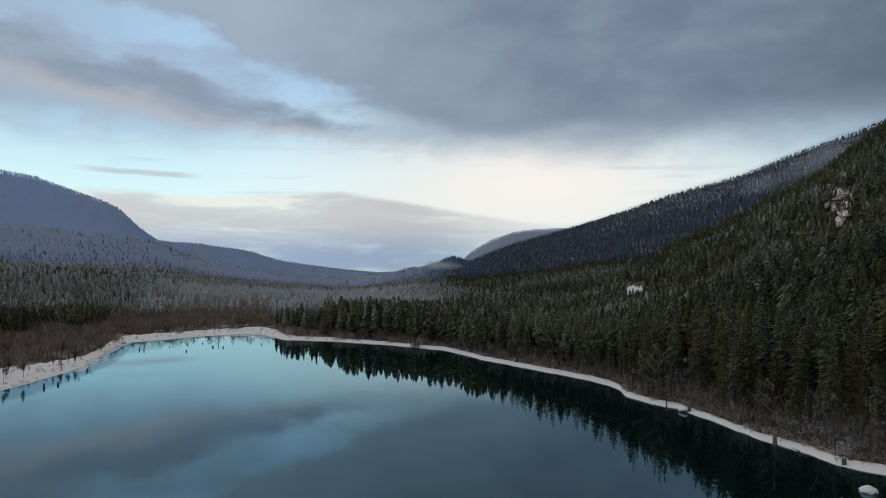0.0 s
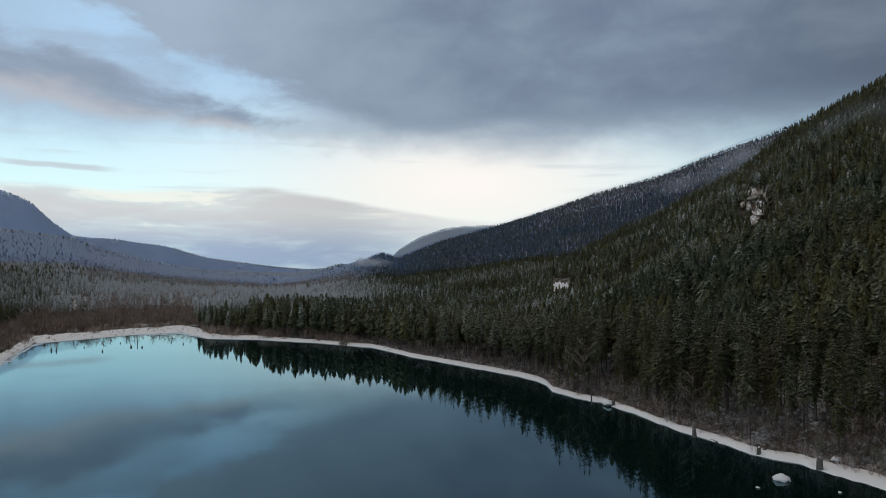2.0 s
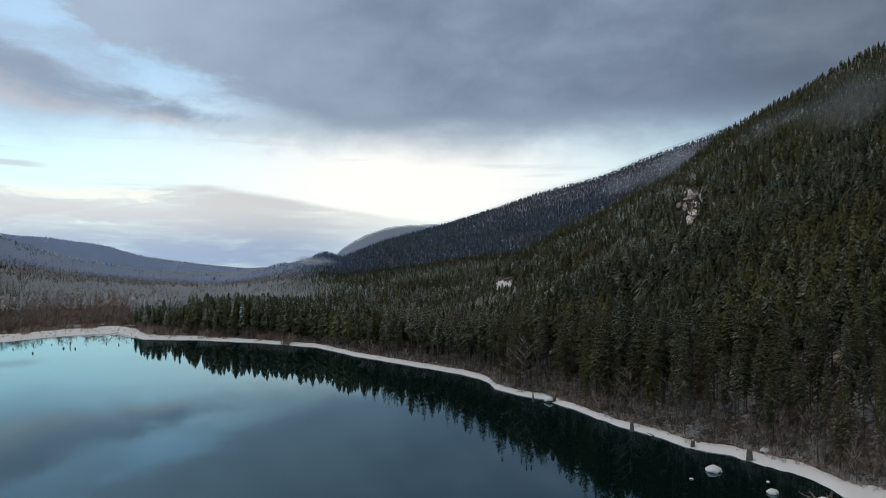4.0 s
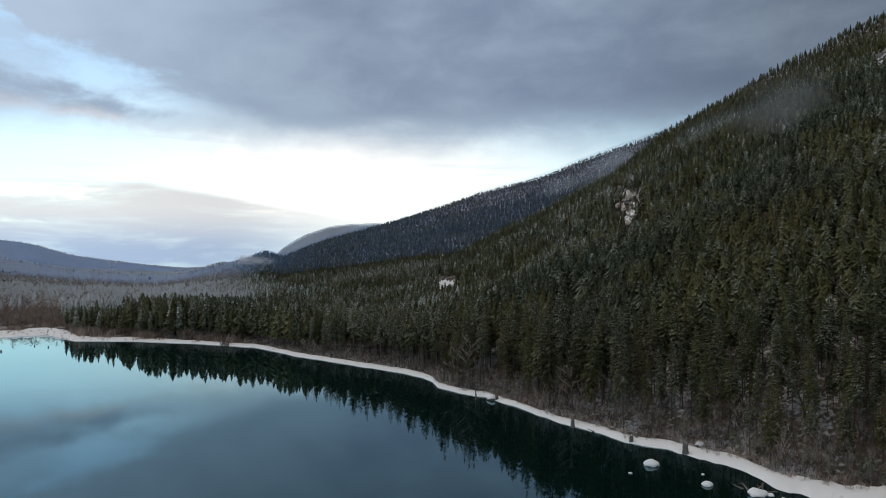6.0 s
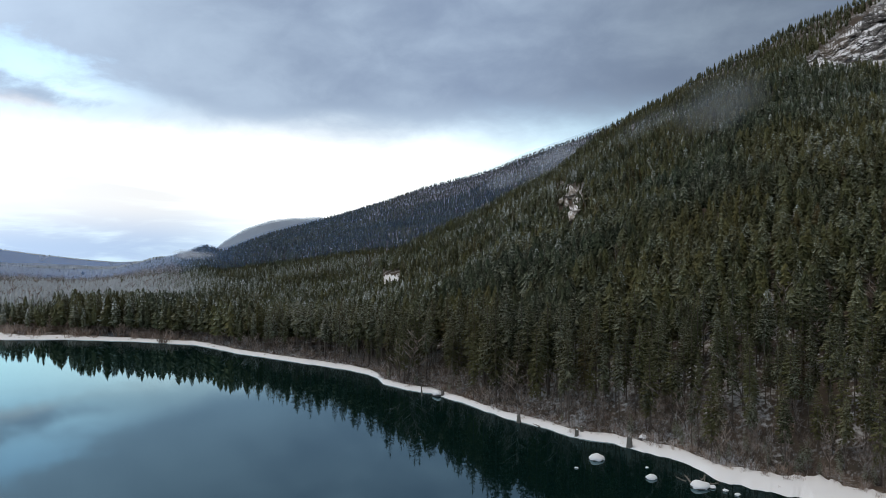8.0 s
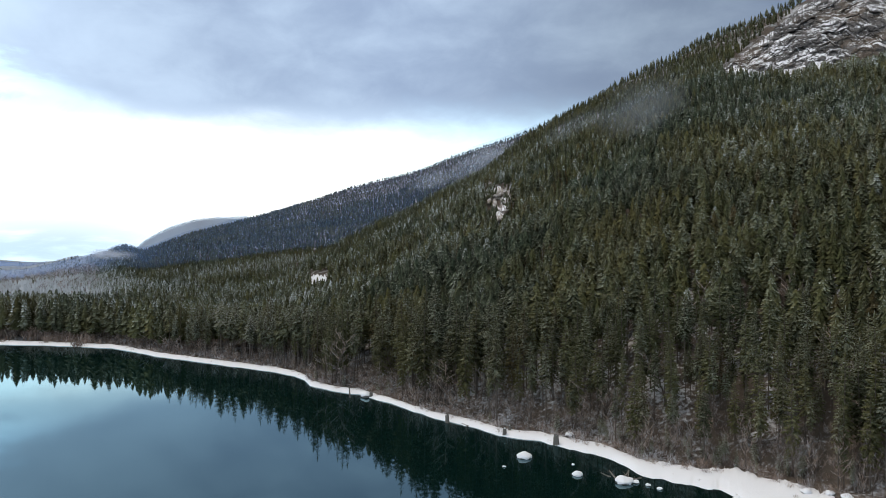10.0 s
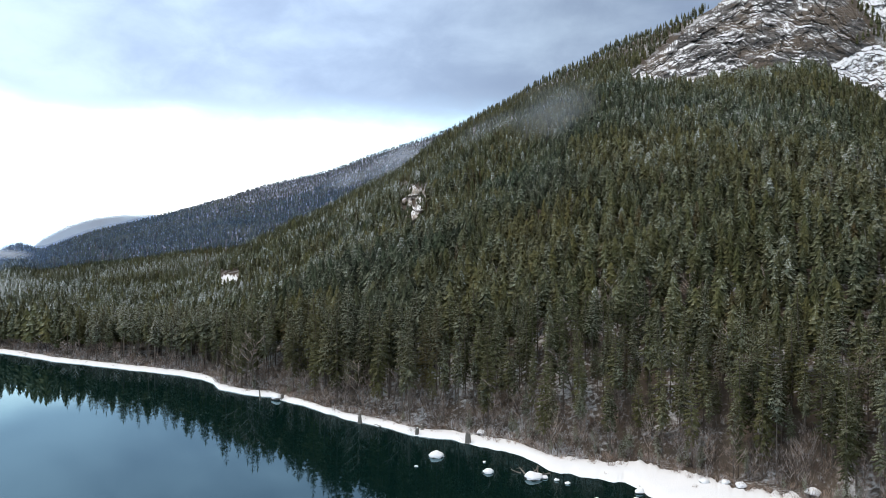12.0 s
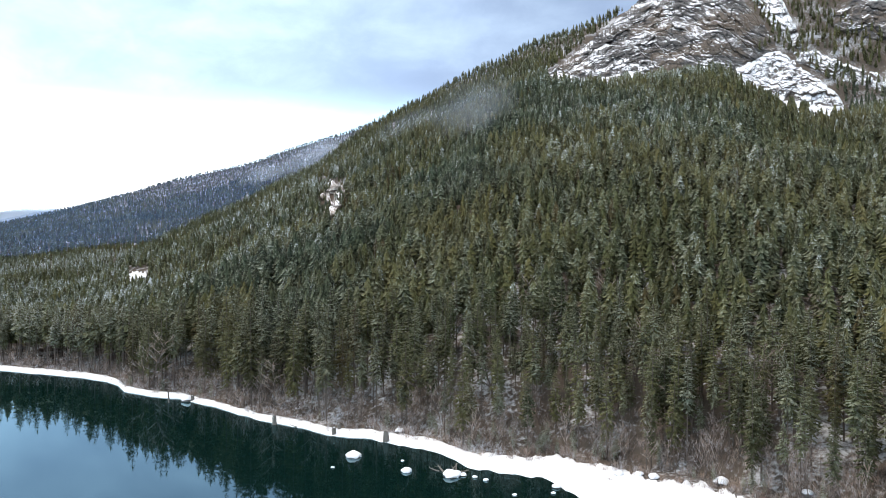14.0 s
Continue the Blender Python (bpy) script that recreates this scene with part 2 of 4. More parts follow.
# ---------------------------------------------------------------- the lie of the land, by bearing and distance from the lake's middle
SHORE = np.array([
    (-180, 230), (-140, 260), (-90, 300), (-50, 310), (-33, 325), (-30.6, 338), (-29, 352), (-27.3, 372), (-25.6, 400), (-24.2, 458),
    (-23.1, 512), (-20.1, 529), (-16.2, 552), (-13.8, 556), (-12.1, 505), (-7.9, 485), (-3.6, 457), (0, 432), (2.9, 389), (6.2, 358), (7.2, 350),
    (9.3, 335), (12.6, 310), (13.3, 300), (13.7, 287), (15.5, 272), (17.4, 266), (19.4, 251), (21.3, 236), (23.9, 222), (26, 213),
    (28.3, 204), (30.6, 200), (32.1, 196), (36, 185), (38, 174), (40, 170), (43.3, 168), (45, 159), (50, 138), (60, 118), (80, 108), (110, 120), (150, 190), (180, 230)])
BEACH = np.array([(-180, 20), (-40, 24), (-30, 60), (-27, 46), (-24.5, 36), (-22, 38), (-16, 42), (-12.4, 46), (-11.2, 24), (-7.9, 17), (-3.6, 15), (5, 12), (12, 11), (15, 8), (20, 7.5), (30, 8), (36, 10), (40, 13), (43, 15), (45, 22), (49, 31), (52, 35), (56, 37), (70, 38), (180, 20)])
# bearing, crest distance, crest height, hollowness of the slope
HILL = np.array([(8, 760, 5, 1.0), (12.6, 800, 21, 1.0), (17.5, 880, 63, 1.0), (22.2, 940, 107, 1.0), (26.8, 960, 151, 1.0), (30.2, 970, 197, 1.05), (34.6, 980, 239, 1.1), (39.3, 980, 281, 1.2),
                 (43.7, 980, 314, 1.32), (49.6, 980, 349, 1.93), (56, 980, 385, 2.3), (60, 980, 388, 3.0), (65, 980, 388, 3.5), (80, 990, 390, 3.0), (110, 1050, 250, 2.0), (140, 1100, 60, 1.5)])
RIDGE = np.array([(-6, 0), (-2.8, 21), (-0.6, 34), (0.7, 52), (2, 42), (5, 84), (9.3, 124), (13.5, 158), (17.5, 191), (21.4, 234), (25.1, 274), (28.6, 309), (35, 380), (45, 420), (70, 420), (100, 100), (120, 0)])
PEAK = np.array([(0.5, 0), (2, 95), (3.7, 165), (5.5, 205), (7.2, 226), (8.9, 228), (12, 210), (20, 200), (30, 0)])
WEST = np.array([(-120, 0), (-80, 300), (-45, 420), (-34, 410), (-30.8, 395), (-28.8, 378), (-25.7, 312), (-23.5, 262), (-22.1, 183), (-20.9, 134), (-17.8, 117), (-14.2, 82), (-12.1, 46), (-7.9, 20), (-4, 0)])
BENCH = np.array([(-90, 60), (-50, 150), (-31, 139), (-27, 131), (-24, 121), (-21, 103), (-19, 72), (-16, 40), (-12, 14), (-8, 0)])


def curve(table, a, column=1):
    return np.interp(a, table[:, 0], table[:, column])


def shore(a):
    wob_ = 0.6 * np.sin(a * 1.3) + 0.35 * np.sin(a * 2.9 + 1) + 0.2 * np.sin(a * 5.1 + 2)
    return curve(SHORE, a) + wob_


def rise(r, foot, crest, fall):
    up = np.clip((r - foot) / (crest - foot), 0, 1)
    down = np.clip((r - crest) / fall, 0, 1)
    return up * (1 - 0.6 * down)


def bumps(x, y, size):
    return (np.sin(x / size + 1.3 * np.sin(y / size * 0.7)) * np.cos(y / size * 1.1 + np.sin(x / size * 0.6)) + 0.5 * np.sin(x / size * 2.3 + 2) * np.cos(y / size * 2.1 + np.sin(x / size * 1.7)))


def slope(u, hollow):
    """An even slope that steepens towards the crest."""
    knee = 0.80 ** hollow
    return np.where(u < 0.80, knee * (u / 0.80) ** 0.86, knee + (1 - knee) * (u - 0.80) / 0.20)


def height(a, r):
    """The ground's height at bearing a (degrees) and distance r."""
    a, r = np.asarray(a, float), np.asarray(r, float)
    x, y = r * np.sin(np.radians(a)), r * np.cos(np.radians(a))
    ds = r - shore(a)
    land = 0.25 + 0.03 * np.clip(ds, 0, 60) + 0.4 * np.clip(ds / 60, 0, 1) * bumps(x, y, 25)
    foot = curve(BEACH, a) + 6
    u = np.clip((ds - foot) / (curve(HILL, a) - shore(a) - foot), 0, 1)
    over = np.clip((r - curve(HILL, a)) / 500, 0, 1)
    side = np.clip((a - 8) / 6, 0, 1) * np.clip((140 - a) / 30, 0, 1)
    hill = side * curve(HILL, a, 2)  * slope(u, curve(HILL, a, 3)) * (1 - 0.5 * over)
    hill = hill + np.clip(u * 4, 0, 1) * side * (5 * bumps(x, y, 60) * (1 - 0.7 * u) + 2 * bumps(x, y, 22))
    ridge = (curve(RIDGE, a) + 14 * np.clip(curve(RIDGE, a) / 40, 0, 1)) * rise(r, 700, 1800, 900) ** 1.2
    peak = curve(PEAK, a) * rise(r, 2200, 3600, 900)
    west = (curve(WEST, a) + 12 * np.clip(curve(WEST, a) / 40, 0, 1)) * rise(r, 2050, 3300, 1200) ** 1.1
    bench = curve(BENCH, a) * rise(r, 800, 2200, 600)
    far = np.maximum.reduce([ridge, peak, west, bench])
    far = far + np.clip(far / 60, 0, 1) * (6 * bumps(x, y, 130) + 1.0 * bumps(x, y, 55))
    z = land + np.maximum(hill, far)
    return np.where(ds < 2, np.maximum(-3.0, 0.05 + (ds - 2) * 0.25), z)


def spot(a, r, lift=0.0):
    return Vector((r * math.sin(radians(a)), r * math.cos(radians(a)), float(height(a, r)) + lift))


# ---------------------------------------------------------------- mesh helpers
def mesh_from(name, verts, faces, mats, index=None, smooth=False, **attributes):
    """A mesh out of numpy vertices and triangles or quads, with float attributes for each vertex."""
    me = bpy.data.meshes.new(name)
    verts, faces = np.asarray(verts, np.float32), np.asarray(faces, np.int32)
    k = faces.shape[1]
    me.vertices.add(len(verts))
    me.vertices.foreach_set("co", verts.ravel())
    me.loops.add(faces.size)
    me.loops.foreach_set("vertex_index", faces.ravel())
    me.polygons.add(len(faces))
    me.polygons.foreach_set("loop_start", np.arange(0, faces.size, k, dtype=np.int32))
    for mat in mats:
        me.materials.append(mat)
    if index is not None:
        me.polygons.foreach_set("material_index", np.asarray(index, np.int32))
    me.polygons.foreach_set("use_smooth", np.full(len(faces), smooth))
    me.update(calc_edges=True)
    for key, values in attributes.items():
        me.attributes.new(key, "FLOAT", "POINT").data.foreach_set("value", np.asarray(values, np.float32))
    return me


def grid_faces(rows, columns):
    i = np.arange(rows * columns).reshape(rows, columns)
    return np.stack([i[:-1, :-1], i[:-1, 1:], i[1:, 1:], i[1:, :-1]], -1).reshape(-1, 4)


def part(name, me, parent, label=""):
    ob = new(name, me)
    ob.parent = parent
    return tagged(ob, label)


# ---------------------------------------------------------------- ground, snow and lake
bearings = np.concatenate([np.arange(-180, -38, 4.0), np.arange(-38, 74, 0.35), np.arange(74, 181, 4.0)])
bearings[-1] = 180.0
offsets = np.concatenate([[-90, -40, -20, -10, -5], np.arange(-2, 80, 2.0), np.arange(80, 640, 6.0), np.geomspace(640, 4500, 100)])
A, OFF = np.meshgrid(bearings, offsets)
RR = OFF + shore(A) * np.clip(1 - OFF / 2500, 0, 1)
verts = np.stack([RR * np.sin(np.radians(A)), RR * np.cos(np.radians(A)), height(A, RR)], -1).reshape(-1, 3)
ground = tagged(new("ground", mesh_from("ground", verts, grid_faces(len(offsets), len(bearings)), [FLOOR], smooth=True)), "forest floor of brown earth, litter and patchy snow", "ground", kind="structure")

edge = np.arange(-60, 75, 0.1)
ripple = np.array([noise.fractal((e_ * 0.30, 3.0, 0), 0.8, 2.0, 4) for e_ in edge])
brim = np.array([noise.fractal((e_ * 0.16, 9.0, 0), 0.8, 2.0, 3) for e_ in edge])
nick = np.array([noise.fractal((e_ * 1.3, 17.0, 0), 0.6, 2.0, 4) for e_ in edge])
lines = []
for k, (share, lift) in enumerate([(0.0, -0.3), (0.0, 0.02), (0.02, 0.10), (0.12, 0.28), (0.3, 0.42), (0.5, 0.45), (0.7, 0.42), (0.9, 0.30), (1.0, -0.15)]):
    inner = shore(edge) + 0.6 * ripple + 0.5 * nick * (k < 4)
    depth = curve(BEACH, edge) * (1 + 0.18 * brim + 0.12 * nick)
    r = inner + depth * share
    hump = np.array([noise.fractal((e_ * 0.25, k * 0.45, 0), 0.8, 2.0, 3) for e_ in edge])
    z = np.maximum(height(edge, r), 0.0) + lift + 0.12 * hump * (0.1 < share < 0.95)
    lines.append(np.stack([r * np.sin(np.radians(edge)), r * np.cos(np.radians(edge)), z], -1))
verts = np.concatenate(lines)
tagged(new("snow_bank", mesh_from("snow_bank", verts, grid_faces(len(lines), len(edge)), [SNOW], smooth=True)), "band of fresh white snow along the lake shore", "snow", kind="structure")

ring = np.radians(np.arange(0, 360, 2.0))
verts = np.concatenate([[(0, 0, 0)], np.stack([640 * np.cos(ring), 640 * np.sin(ring), 0 * ring], -1)])
n_ring = len(ring)
fan = np.stack([np.zeros(n_ring, int), 1 + np.arange(n_ring), 1 + (np.arange(n_ring) + 1) % n_ring], -1)
tagged(new("lake_water", mesh_from("lake_water", verts, fan, [WATER])), "still dark lake mirroring sky and forest", "lake", kind="structure")


# ---------------------------------------------------------------- conifers
def bough(v, f, g, h, a, long, tilt, sprays, rng):
    """One bough: a feather of side sprays along a drooping spine, rime on its back, and dark needles hanging under it."""
    d, s = (math.cos(a), math.sin(a)), (-math.sin(a), math.cos(a))

    def at(t, side=0.0, drop=0.0):
        x = long * t
        return (d[0] * x + s[0] * side, d[1] * x + s[1] * side, h + long * (tilt * t - 0.34 * t * t + 0.10 * t ** 3) - drop)

    wide = long * (0.30 if sprays > 2 else 0.44 if sprays > 1 else 0.66)
    for k in range(sprays):
        for way_ in (-1, 1):
            t = 0.12 + 0.74 * (k + rng.uniform(0, 0.7)) / sprays
            w_ = way_ * wide * (1.15 - 0.75 * t) * rng.uniform(0.6, 1.25)
            b = len(v)
            v += [at(t - 0.10), at(t + 0.62 / sprays), at(t + 0.30, w_, abs(w_) * rng.uniform(0.1, 0.45))]
            g += [0.0, 0.18, 0.34]
            f += [(b, b + 1, b + 2)]
    b = len(v)
    v += [at(0.55, -0.22 * wide), at(0.55, 0.22 * wide), at(1.0)]
    g += [0.2, 0.2, 0.5]
    f += [(b, b + 1, b + 2)]
    for t in ((0.05, 0.45) if sprays > 2 else (0.15,)):
        b = len(v)
        v += [at(t), at(t + 0.48), at(t + 0.26, wide * rng.normal(0, 0.15), long * rng.uniform(0.16, 0.30))]
        g += [-0.25, -0.2, -0.5]
        f += [(b, b + 1, b + 2)]


def conifer(levels, arms, sprays, seed, bare=0.3, spread=0.12, trunk_sides=5):
    """Crown and trunk of a fir one unit high: whorls of feathered boughs over a bare stem. Returns crown verts, triangles and rime, trunk verts and triangles."""
    rng = np.random.default_rng(seed)
    cv, cf, cg = [], [], []
    lean = rng.normal(0, 0.012, 2)
    for i in range(levels):
        f = i / (levels - 1)
        h = bare + (0.985 - bare) * f ** 0.94
        long = spread * (1 - f) ** 0.72 * (0.55 + 0.45 * min(1, f * 3.2)) + 0.010
        count = max(4, round(arms * (1 - 0.35 * f) * (0.6 + 0.4 * min(1, f * 4))))
        turn = rng.uniform(0, 6.28)
        for j in range(count):
            if rng.random() < 0.12:
                continue
            bough(cv, cf, cg, h + rng.normal(0, 0.010), turn + 6.283 * j / count + rng.normal(0, 0.28), long * rng.uniform(0.55, 1.25),
                  0.10 + 0.75 * (f - 0.45) + rng.normal(0, 0.10), sprays, rng)
    for k in range(3):
        b, t = len(cv), 2.094 * k
        cv += [(0.009 * math.cos(t), 0.009 * math.sin(t), 0.93), (0.009 * math.cos(t + 2.094), 0.009 * math.sin(t + 2.094), 0.93), (0, 0, 1.0)]
        cf += [(b, b + 1, b + 2)]
        cg += [0.0, 0.0, 0.4]
    tv, tf = [], []
    for h, rad in ((-0.06, 0.0100), (0.3, 0.0070), (0.94, 0.0012)):
        tv += [(rad * math.cos(6.283 * k / trunk_sides), rad * math.sin(6.283 * k / trunk_sides), h) for k in range(trunk_sides)]
    for lev in range(2):
        for k in range(trunk_sides):
            p, q = lev * trunk_sides + k, lev * trunk_sides + (k + 1) % trunk_sides
            tf += [(p, q, q + trunk_sides), (p, q + trunk_sides, p + trunk_sides)]
    cv, tv = np.array(cv), np.array(tv)
    for q in (cv, tv):
        q[:, :2] += lean * np.clip(q[:, 2:], 0, 1) ** 2
    return cv, np.array(cf), np.array(cg), tv, np.array(tf)


def spire(tiers, sides, seed, bare=0.28, spread=0.155, lap=1.55):
    """A fir one unit high that stands farther off: ragged overlapping skirts of boughs, rime on their rims. Returns verts, triangles, material index, rime."""
    rng = np.random.default_rng(seed)
    v, f, g = [], [], []
    gap_ = (1 - bare) / tiers
    for i in range(tiers):
        top = bare + gap_ * (i + 1)
        rad = spread * (1 - i / tiers) ** 0.58 * (0.7 + 0.3 * min(1, 4 * i / tiers)) + 0.008
        t = rng.uniform(0, 6.28)
        for k in range(sides):
            if rng.random() < 0.08:
                continue
            a, b2 = t + 6.283 * k / sides, t + 6.283 * (k + 0.85) / sides
            ra, rb = rad * rng.uniform(0.55, 1.3), rad * rng.uniform(0.55, 1.3)
            low = top - lap * gap_ - 0.22 * rad
            b = len(v)
            v += [(0, 0, top), (ra * math.cos(a), ra * math.sin(a), low + rng.normal(0, 0.16) * gap_), (rb * math.cos(b2), rb * math.sin(b2), low + rng.normal(0, 0.16) * gap_)]
            g += [-0.22, rng.uniform(-0.05, 0.40), rng.uniform(-0.05, 0.40)]
            f += [(b, b + 1, b + 2)]
    return np.array(v), np.array(f), np.zeros(len(f), int), np.array(g)


def stemmed(kind):
    """A skirted fir with its trunk."""
    v, f, i, g = kind
    b = len(v)
    t = np.array([(0.009 * math.cos(2.094 * k), 0.009 * math.sin(2.094 * k), -0.06) for k in range(3)] + [(0, 0, 0.7)])
    return np.concatenate([v, t]), np.concatenate([f, np.array([(b, b + 1, b + 3), (b + 1, b + 2, b + 3), (b + 2, b, b + 3)])]), np.concatenate([i, np.ones(3, int)]), np.concatenate([g, np.zeros(4)])


def scatter(kinds, spots, sizes, turns, tints, frosts, seed, crest=0.0):
    """Joins many copies of the template meshes (verts, faces, material index, rime) into one set of arrays."""
    rng = np.random.default_rng(seed)
    which = rng.integers(0, len(kinds), len(spots))
    V, F, I, T, G = [], [], [], [], []
    base = 0
    for k, (tv, tf, ti, tg) in enumerate(kinds):
        m = which == k
        n = int(m.sum())
        if not n:
            continue
        c, s = np.cos(turns[m])[:, None], np.sin(turns[m])[:, None]
        fat = rng.uniform(0.8, 1.25, n)[:, None]
        x = (tv[None, :, 0] * c - tv[None, :, 1] * s) * fat
        y = (tv[None, :, 0] * s + tv[None, :, 1] * c) * fat
        v = np.stack([x, y, np.broadcast_to(tv[None, :, 2], x.shape)], -1) * sizes[m][:, None, None] + spots[m][:, None, :]
        f = tf[None] + (base + np.arange(n) * len(tv))[:, None, None]
        base += n * len(tv)
        V.append(v.reshape(-1, 3)); F.append(f.reshape(-1, tf.shape[1])); I.append(np.tile(ti, n))
        # crest adds rime up the crown: frosted tops, and light on them painted in
        T.append(np.repeat(tints[m], len(tv))); G.append((frosts[m][:, None] + crest * (tv[None, :, 2] - 0.72) + tg[None]).ravel())
    return [np.concatenate(q) for q in (V, F, I, T, G)]


def sow(r0, r1, cell, a0, a1, seed):
    """Spots (bearing, distance) on a jittered grid over land."""
    rng = np.random.default_rng(seed)
    g = np.arange(-r1, r1, cell)
    x, y = np.meshgrid(g, g[g > -cell])
    x, y = x.ravel() + rng.uniform(-0.46, 0.46, x.size) * cell, y.ravel() + rng.uniform(-0.46, 0.46, x.size) * cell
    r, a = np.hypot(x, y), np.degrees(np.arctan2(x, y))
    keep = (r > r0) & (r < r1) & (a > a0) & (a < a1)
    return a[keep], r[keep]


# how far up the land hides what lies behind it, seen from over the lake
SIGHT_A, SIGHT_R = np.arange(-40, 76, 0.5), np.arange(100, 4700, 20.0)
SIGHT = np.maximum.accumulate((height(*np.meshgrid(SIGHT_A, SIGHT_R)) - 48) / SIGHT_R[:, None], axis=0)


def seen(a, r, tall):
    """False for trees that stand wholly behind a crest."""
    i = np.clip(np.round((a + 40) / 0.5).astype(int), 0, len(SIGHT_A) - 1)
    j = np.clip(((r - 100) / 20).astype(int) - 1, 0, len(SIGHT_R) - 1)
    return (height(a, r) + 1.25 * tall - 48) / r > SIGHT[j, i] - 0.002


# open rock on the mountain: bearing, lowest and highest angle above the lake's middle at 48 m
LEDGE = np.array([(44.3, 12.0, 13.1), (46.2, 11.5, 14.5), (49.1, 11.4, 16.5), (51.2, 11.6, 18.1), (53.2, 11.8, 19.2), (55, 11.9, 19.4), (57, 12.2, 18.6), (58.3, 13.0, 17.0), (59.3, 13.4, 15.8), (60.2, 14.0, 14.3)])
SLAB = np.array([(57.3, 11.6, 12.7), (58.6, 10.4, 13.2), (60.1, 9.4, 13.9), (61.5, 8.6, 12.9), (62.8, 8.2, 11.7), (64, 7.9, 10.5), (64.8, 7.9, 9.0)])
GULLY = np.array([(58.8, 17.3, 18.3), (59.6, 16.0, 18.0), (60.5, 14.8, 17.3), (61.2, 14.0, 15.8), (61.9, 13.7, 14.2)])
RIB = np.array([(61.2, 13.2, 13.5), (62.5, 12.5, 13.5), (64, 11.6, 12.7), (65.5, 11.0, 11.9), (68, 10.0, 11.2)])
CROWN_ROCK = np.array([(63.8, 15.0, 15.6), (65, 14.2, 16.4), (66.5, 13.6, 16.6), (68, 13.6, 16.0)])
KNOLL = np.array([(13.75, -1.85, -1.62), (14.0, -1.92, -1.42), (14.35, -1.88, -1.36), (14.6, -1.95, -1.5), (14.8, -1.85, -1.42), (15.0, -1.8, -1.62)])
ROCKS = [LEDGE, SLAB, GULLY, RIB, CROWN_ROCK]


def rising(a, r):
    return np.degrees(np.arctan((height(a, r) - 48) / r))


def bare_rock(a, r):
    open_ = np.zeros(len(a), bool)
    e = rising(a, r)
    for t in ROCKS:
        open_ |= (a > t[0, 0]) & (a < t[-1, 0]) & (e > curve(t, a, 1) + 0.4 - 0.3 * np.sin(a * 5) * np.sin(a * 2.3)) & (e < curve(t, a, 2) + 0.1) & (r > 400)
    open_ |= (np.abs(a - 28.05 - 0.25 * np.sin(e * 3)) < 0.34) & (e > 1.8) & (e < 5.2) & (r < 900)
    open_ |= (np.abs(a - 14.4) < 0.75) & (e > -2.9) & (e < -1.3) & (r > 440)
    return open_


def frost_and_haze_at(a, r, rng):
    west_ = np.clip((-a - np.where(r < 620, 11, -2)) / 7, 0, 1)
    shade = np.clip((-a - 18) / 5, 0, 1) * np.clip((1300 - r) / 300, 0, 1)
    # real rime, plus extra on far slopes whose paleness stands in for haze
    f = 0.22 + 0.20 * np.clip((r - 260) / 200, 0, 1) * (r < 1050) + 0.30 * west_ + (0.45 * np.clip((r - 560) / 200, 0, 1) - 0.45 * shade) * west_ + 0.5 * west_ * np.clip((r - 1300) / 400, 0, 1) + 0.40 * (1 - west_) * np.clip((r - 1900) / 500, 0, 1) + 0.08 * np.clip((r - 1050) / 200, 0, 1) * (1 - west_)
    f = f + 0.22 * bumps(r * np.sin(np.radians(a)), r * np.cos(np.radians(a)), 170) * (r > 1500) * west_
    # pale rime added left of the hill and on the peak, again for haze
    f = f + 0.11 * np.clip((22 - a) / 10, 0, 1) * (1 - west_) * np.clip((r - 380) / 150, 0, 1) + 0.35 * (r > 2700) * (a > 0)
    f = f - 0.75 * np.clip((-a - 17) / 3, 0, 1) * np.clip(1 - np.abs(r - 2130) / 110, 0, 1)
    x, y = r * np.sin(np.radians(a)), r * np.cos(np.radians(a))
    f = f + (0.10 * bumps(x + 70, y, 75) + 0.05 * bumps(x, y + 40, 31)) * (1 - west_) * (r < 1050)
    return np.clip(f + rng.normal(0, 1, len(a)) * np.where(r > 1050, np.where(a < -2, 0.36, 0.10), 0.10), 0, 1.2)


def forest(name, kinds, a, r, tall, seed, label):
    rng = np.random.default_rng(seed)
    keep = seen(a, r, tall) & ~bare_rock(a, r)
    tall = (np.zeros(len(a)) + tall)[keep]
    a, r = a[keep], r[keep]
    spots = np.stack([r * np.sin(np.radians(a)), r * np.cos(np.radians(a)), height(a, r)], -1)
    sizes = tall * (rng.uniform(0.74, 1.12, len(a)) - 0.3 * (rng.random(len(a)) < 0.08)) * (1 - 0.24 * np.clip((r - shore(a) - 35) / 40, 0, 1) * np.clip((a + 4) / 8, 0, 1) - 0.10 * np.clip((r - 350) / 450, 0, 1) * np.clip((a - 12) / 10, 0, 1))
    sizes = sizes * (1 - 0.5 * (np.abs(a - 28.0) < 1.1) * (rising(a, r) > 0.6) * (rising(a, r) < 5.2))
    # past 800 m only dark greens: the hazy blue-dark distance put into the needle colour
    V, F, I, T, G = scatter(kinds, spots, sizes, rng.uniform(0, 6.28, len(a)), rng.random(len(a)) * np.where(r > 800, 0.35, 1.0), frost_and_haze_at(a, r, rng), seed, 0.5 if r.max() < 1100 else 0.2)
    return tagged(new(name, mesh_from(name, V, F, [NEEDLES, BARK], I, tint=T, frost=G)), label, "forest", kind="stuff")


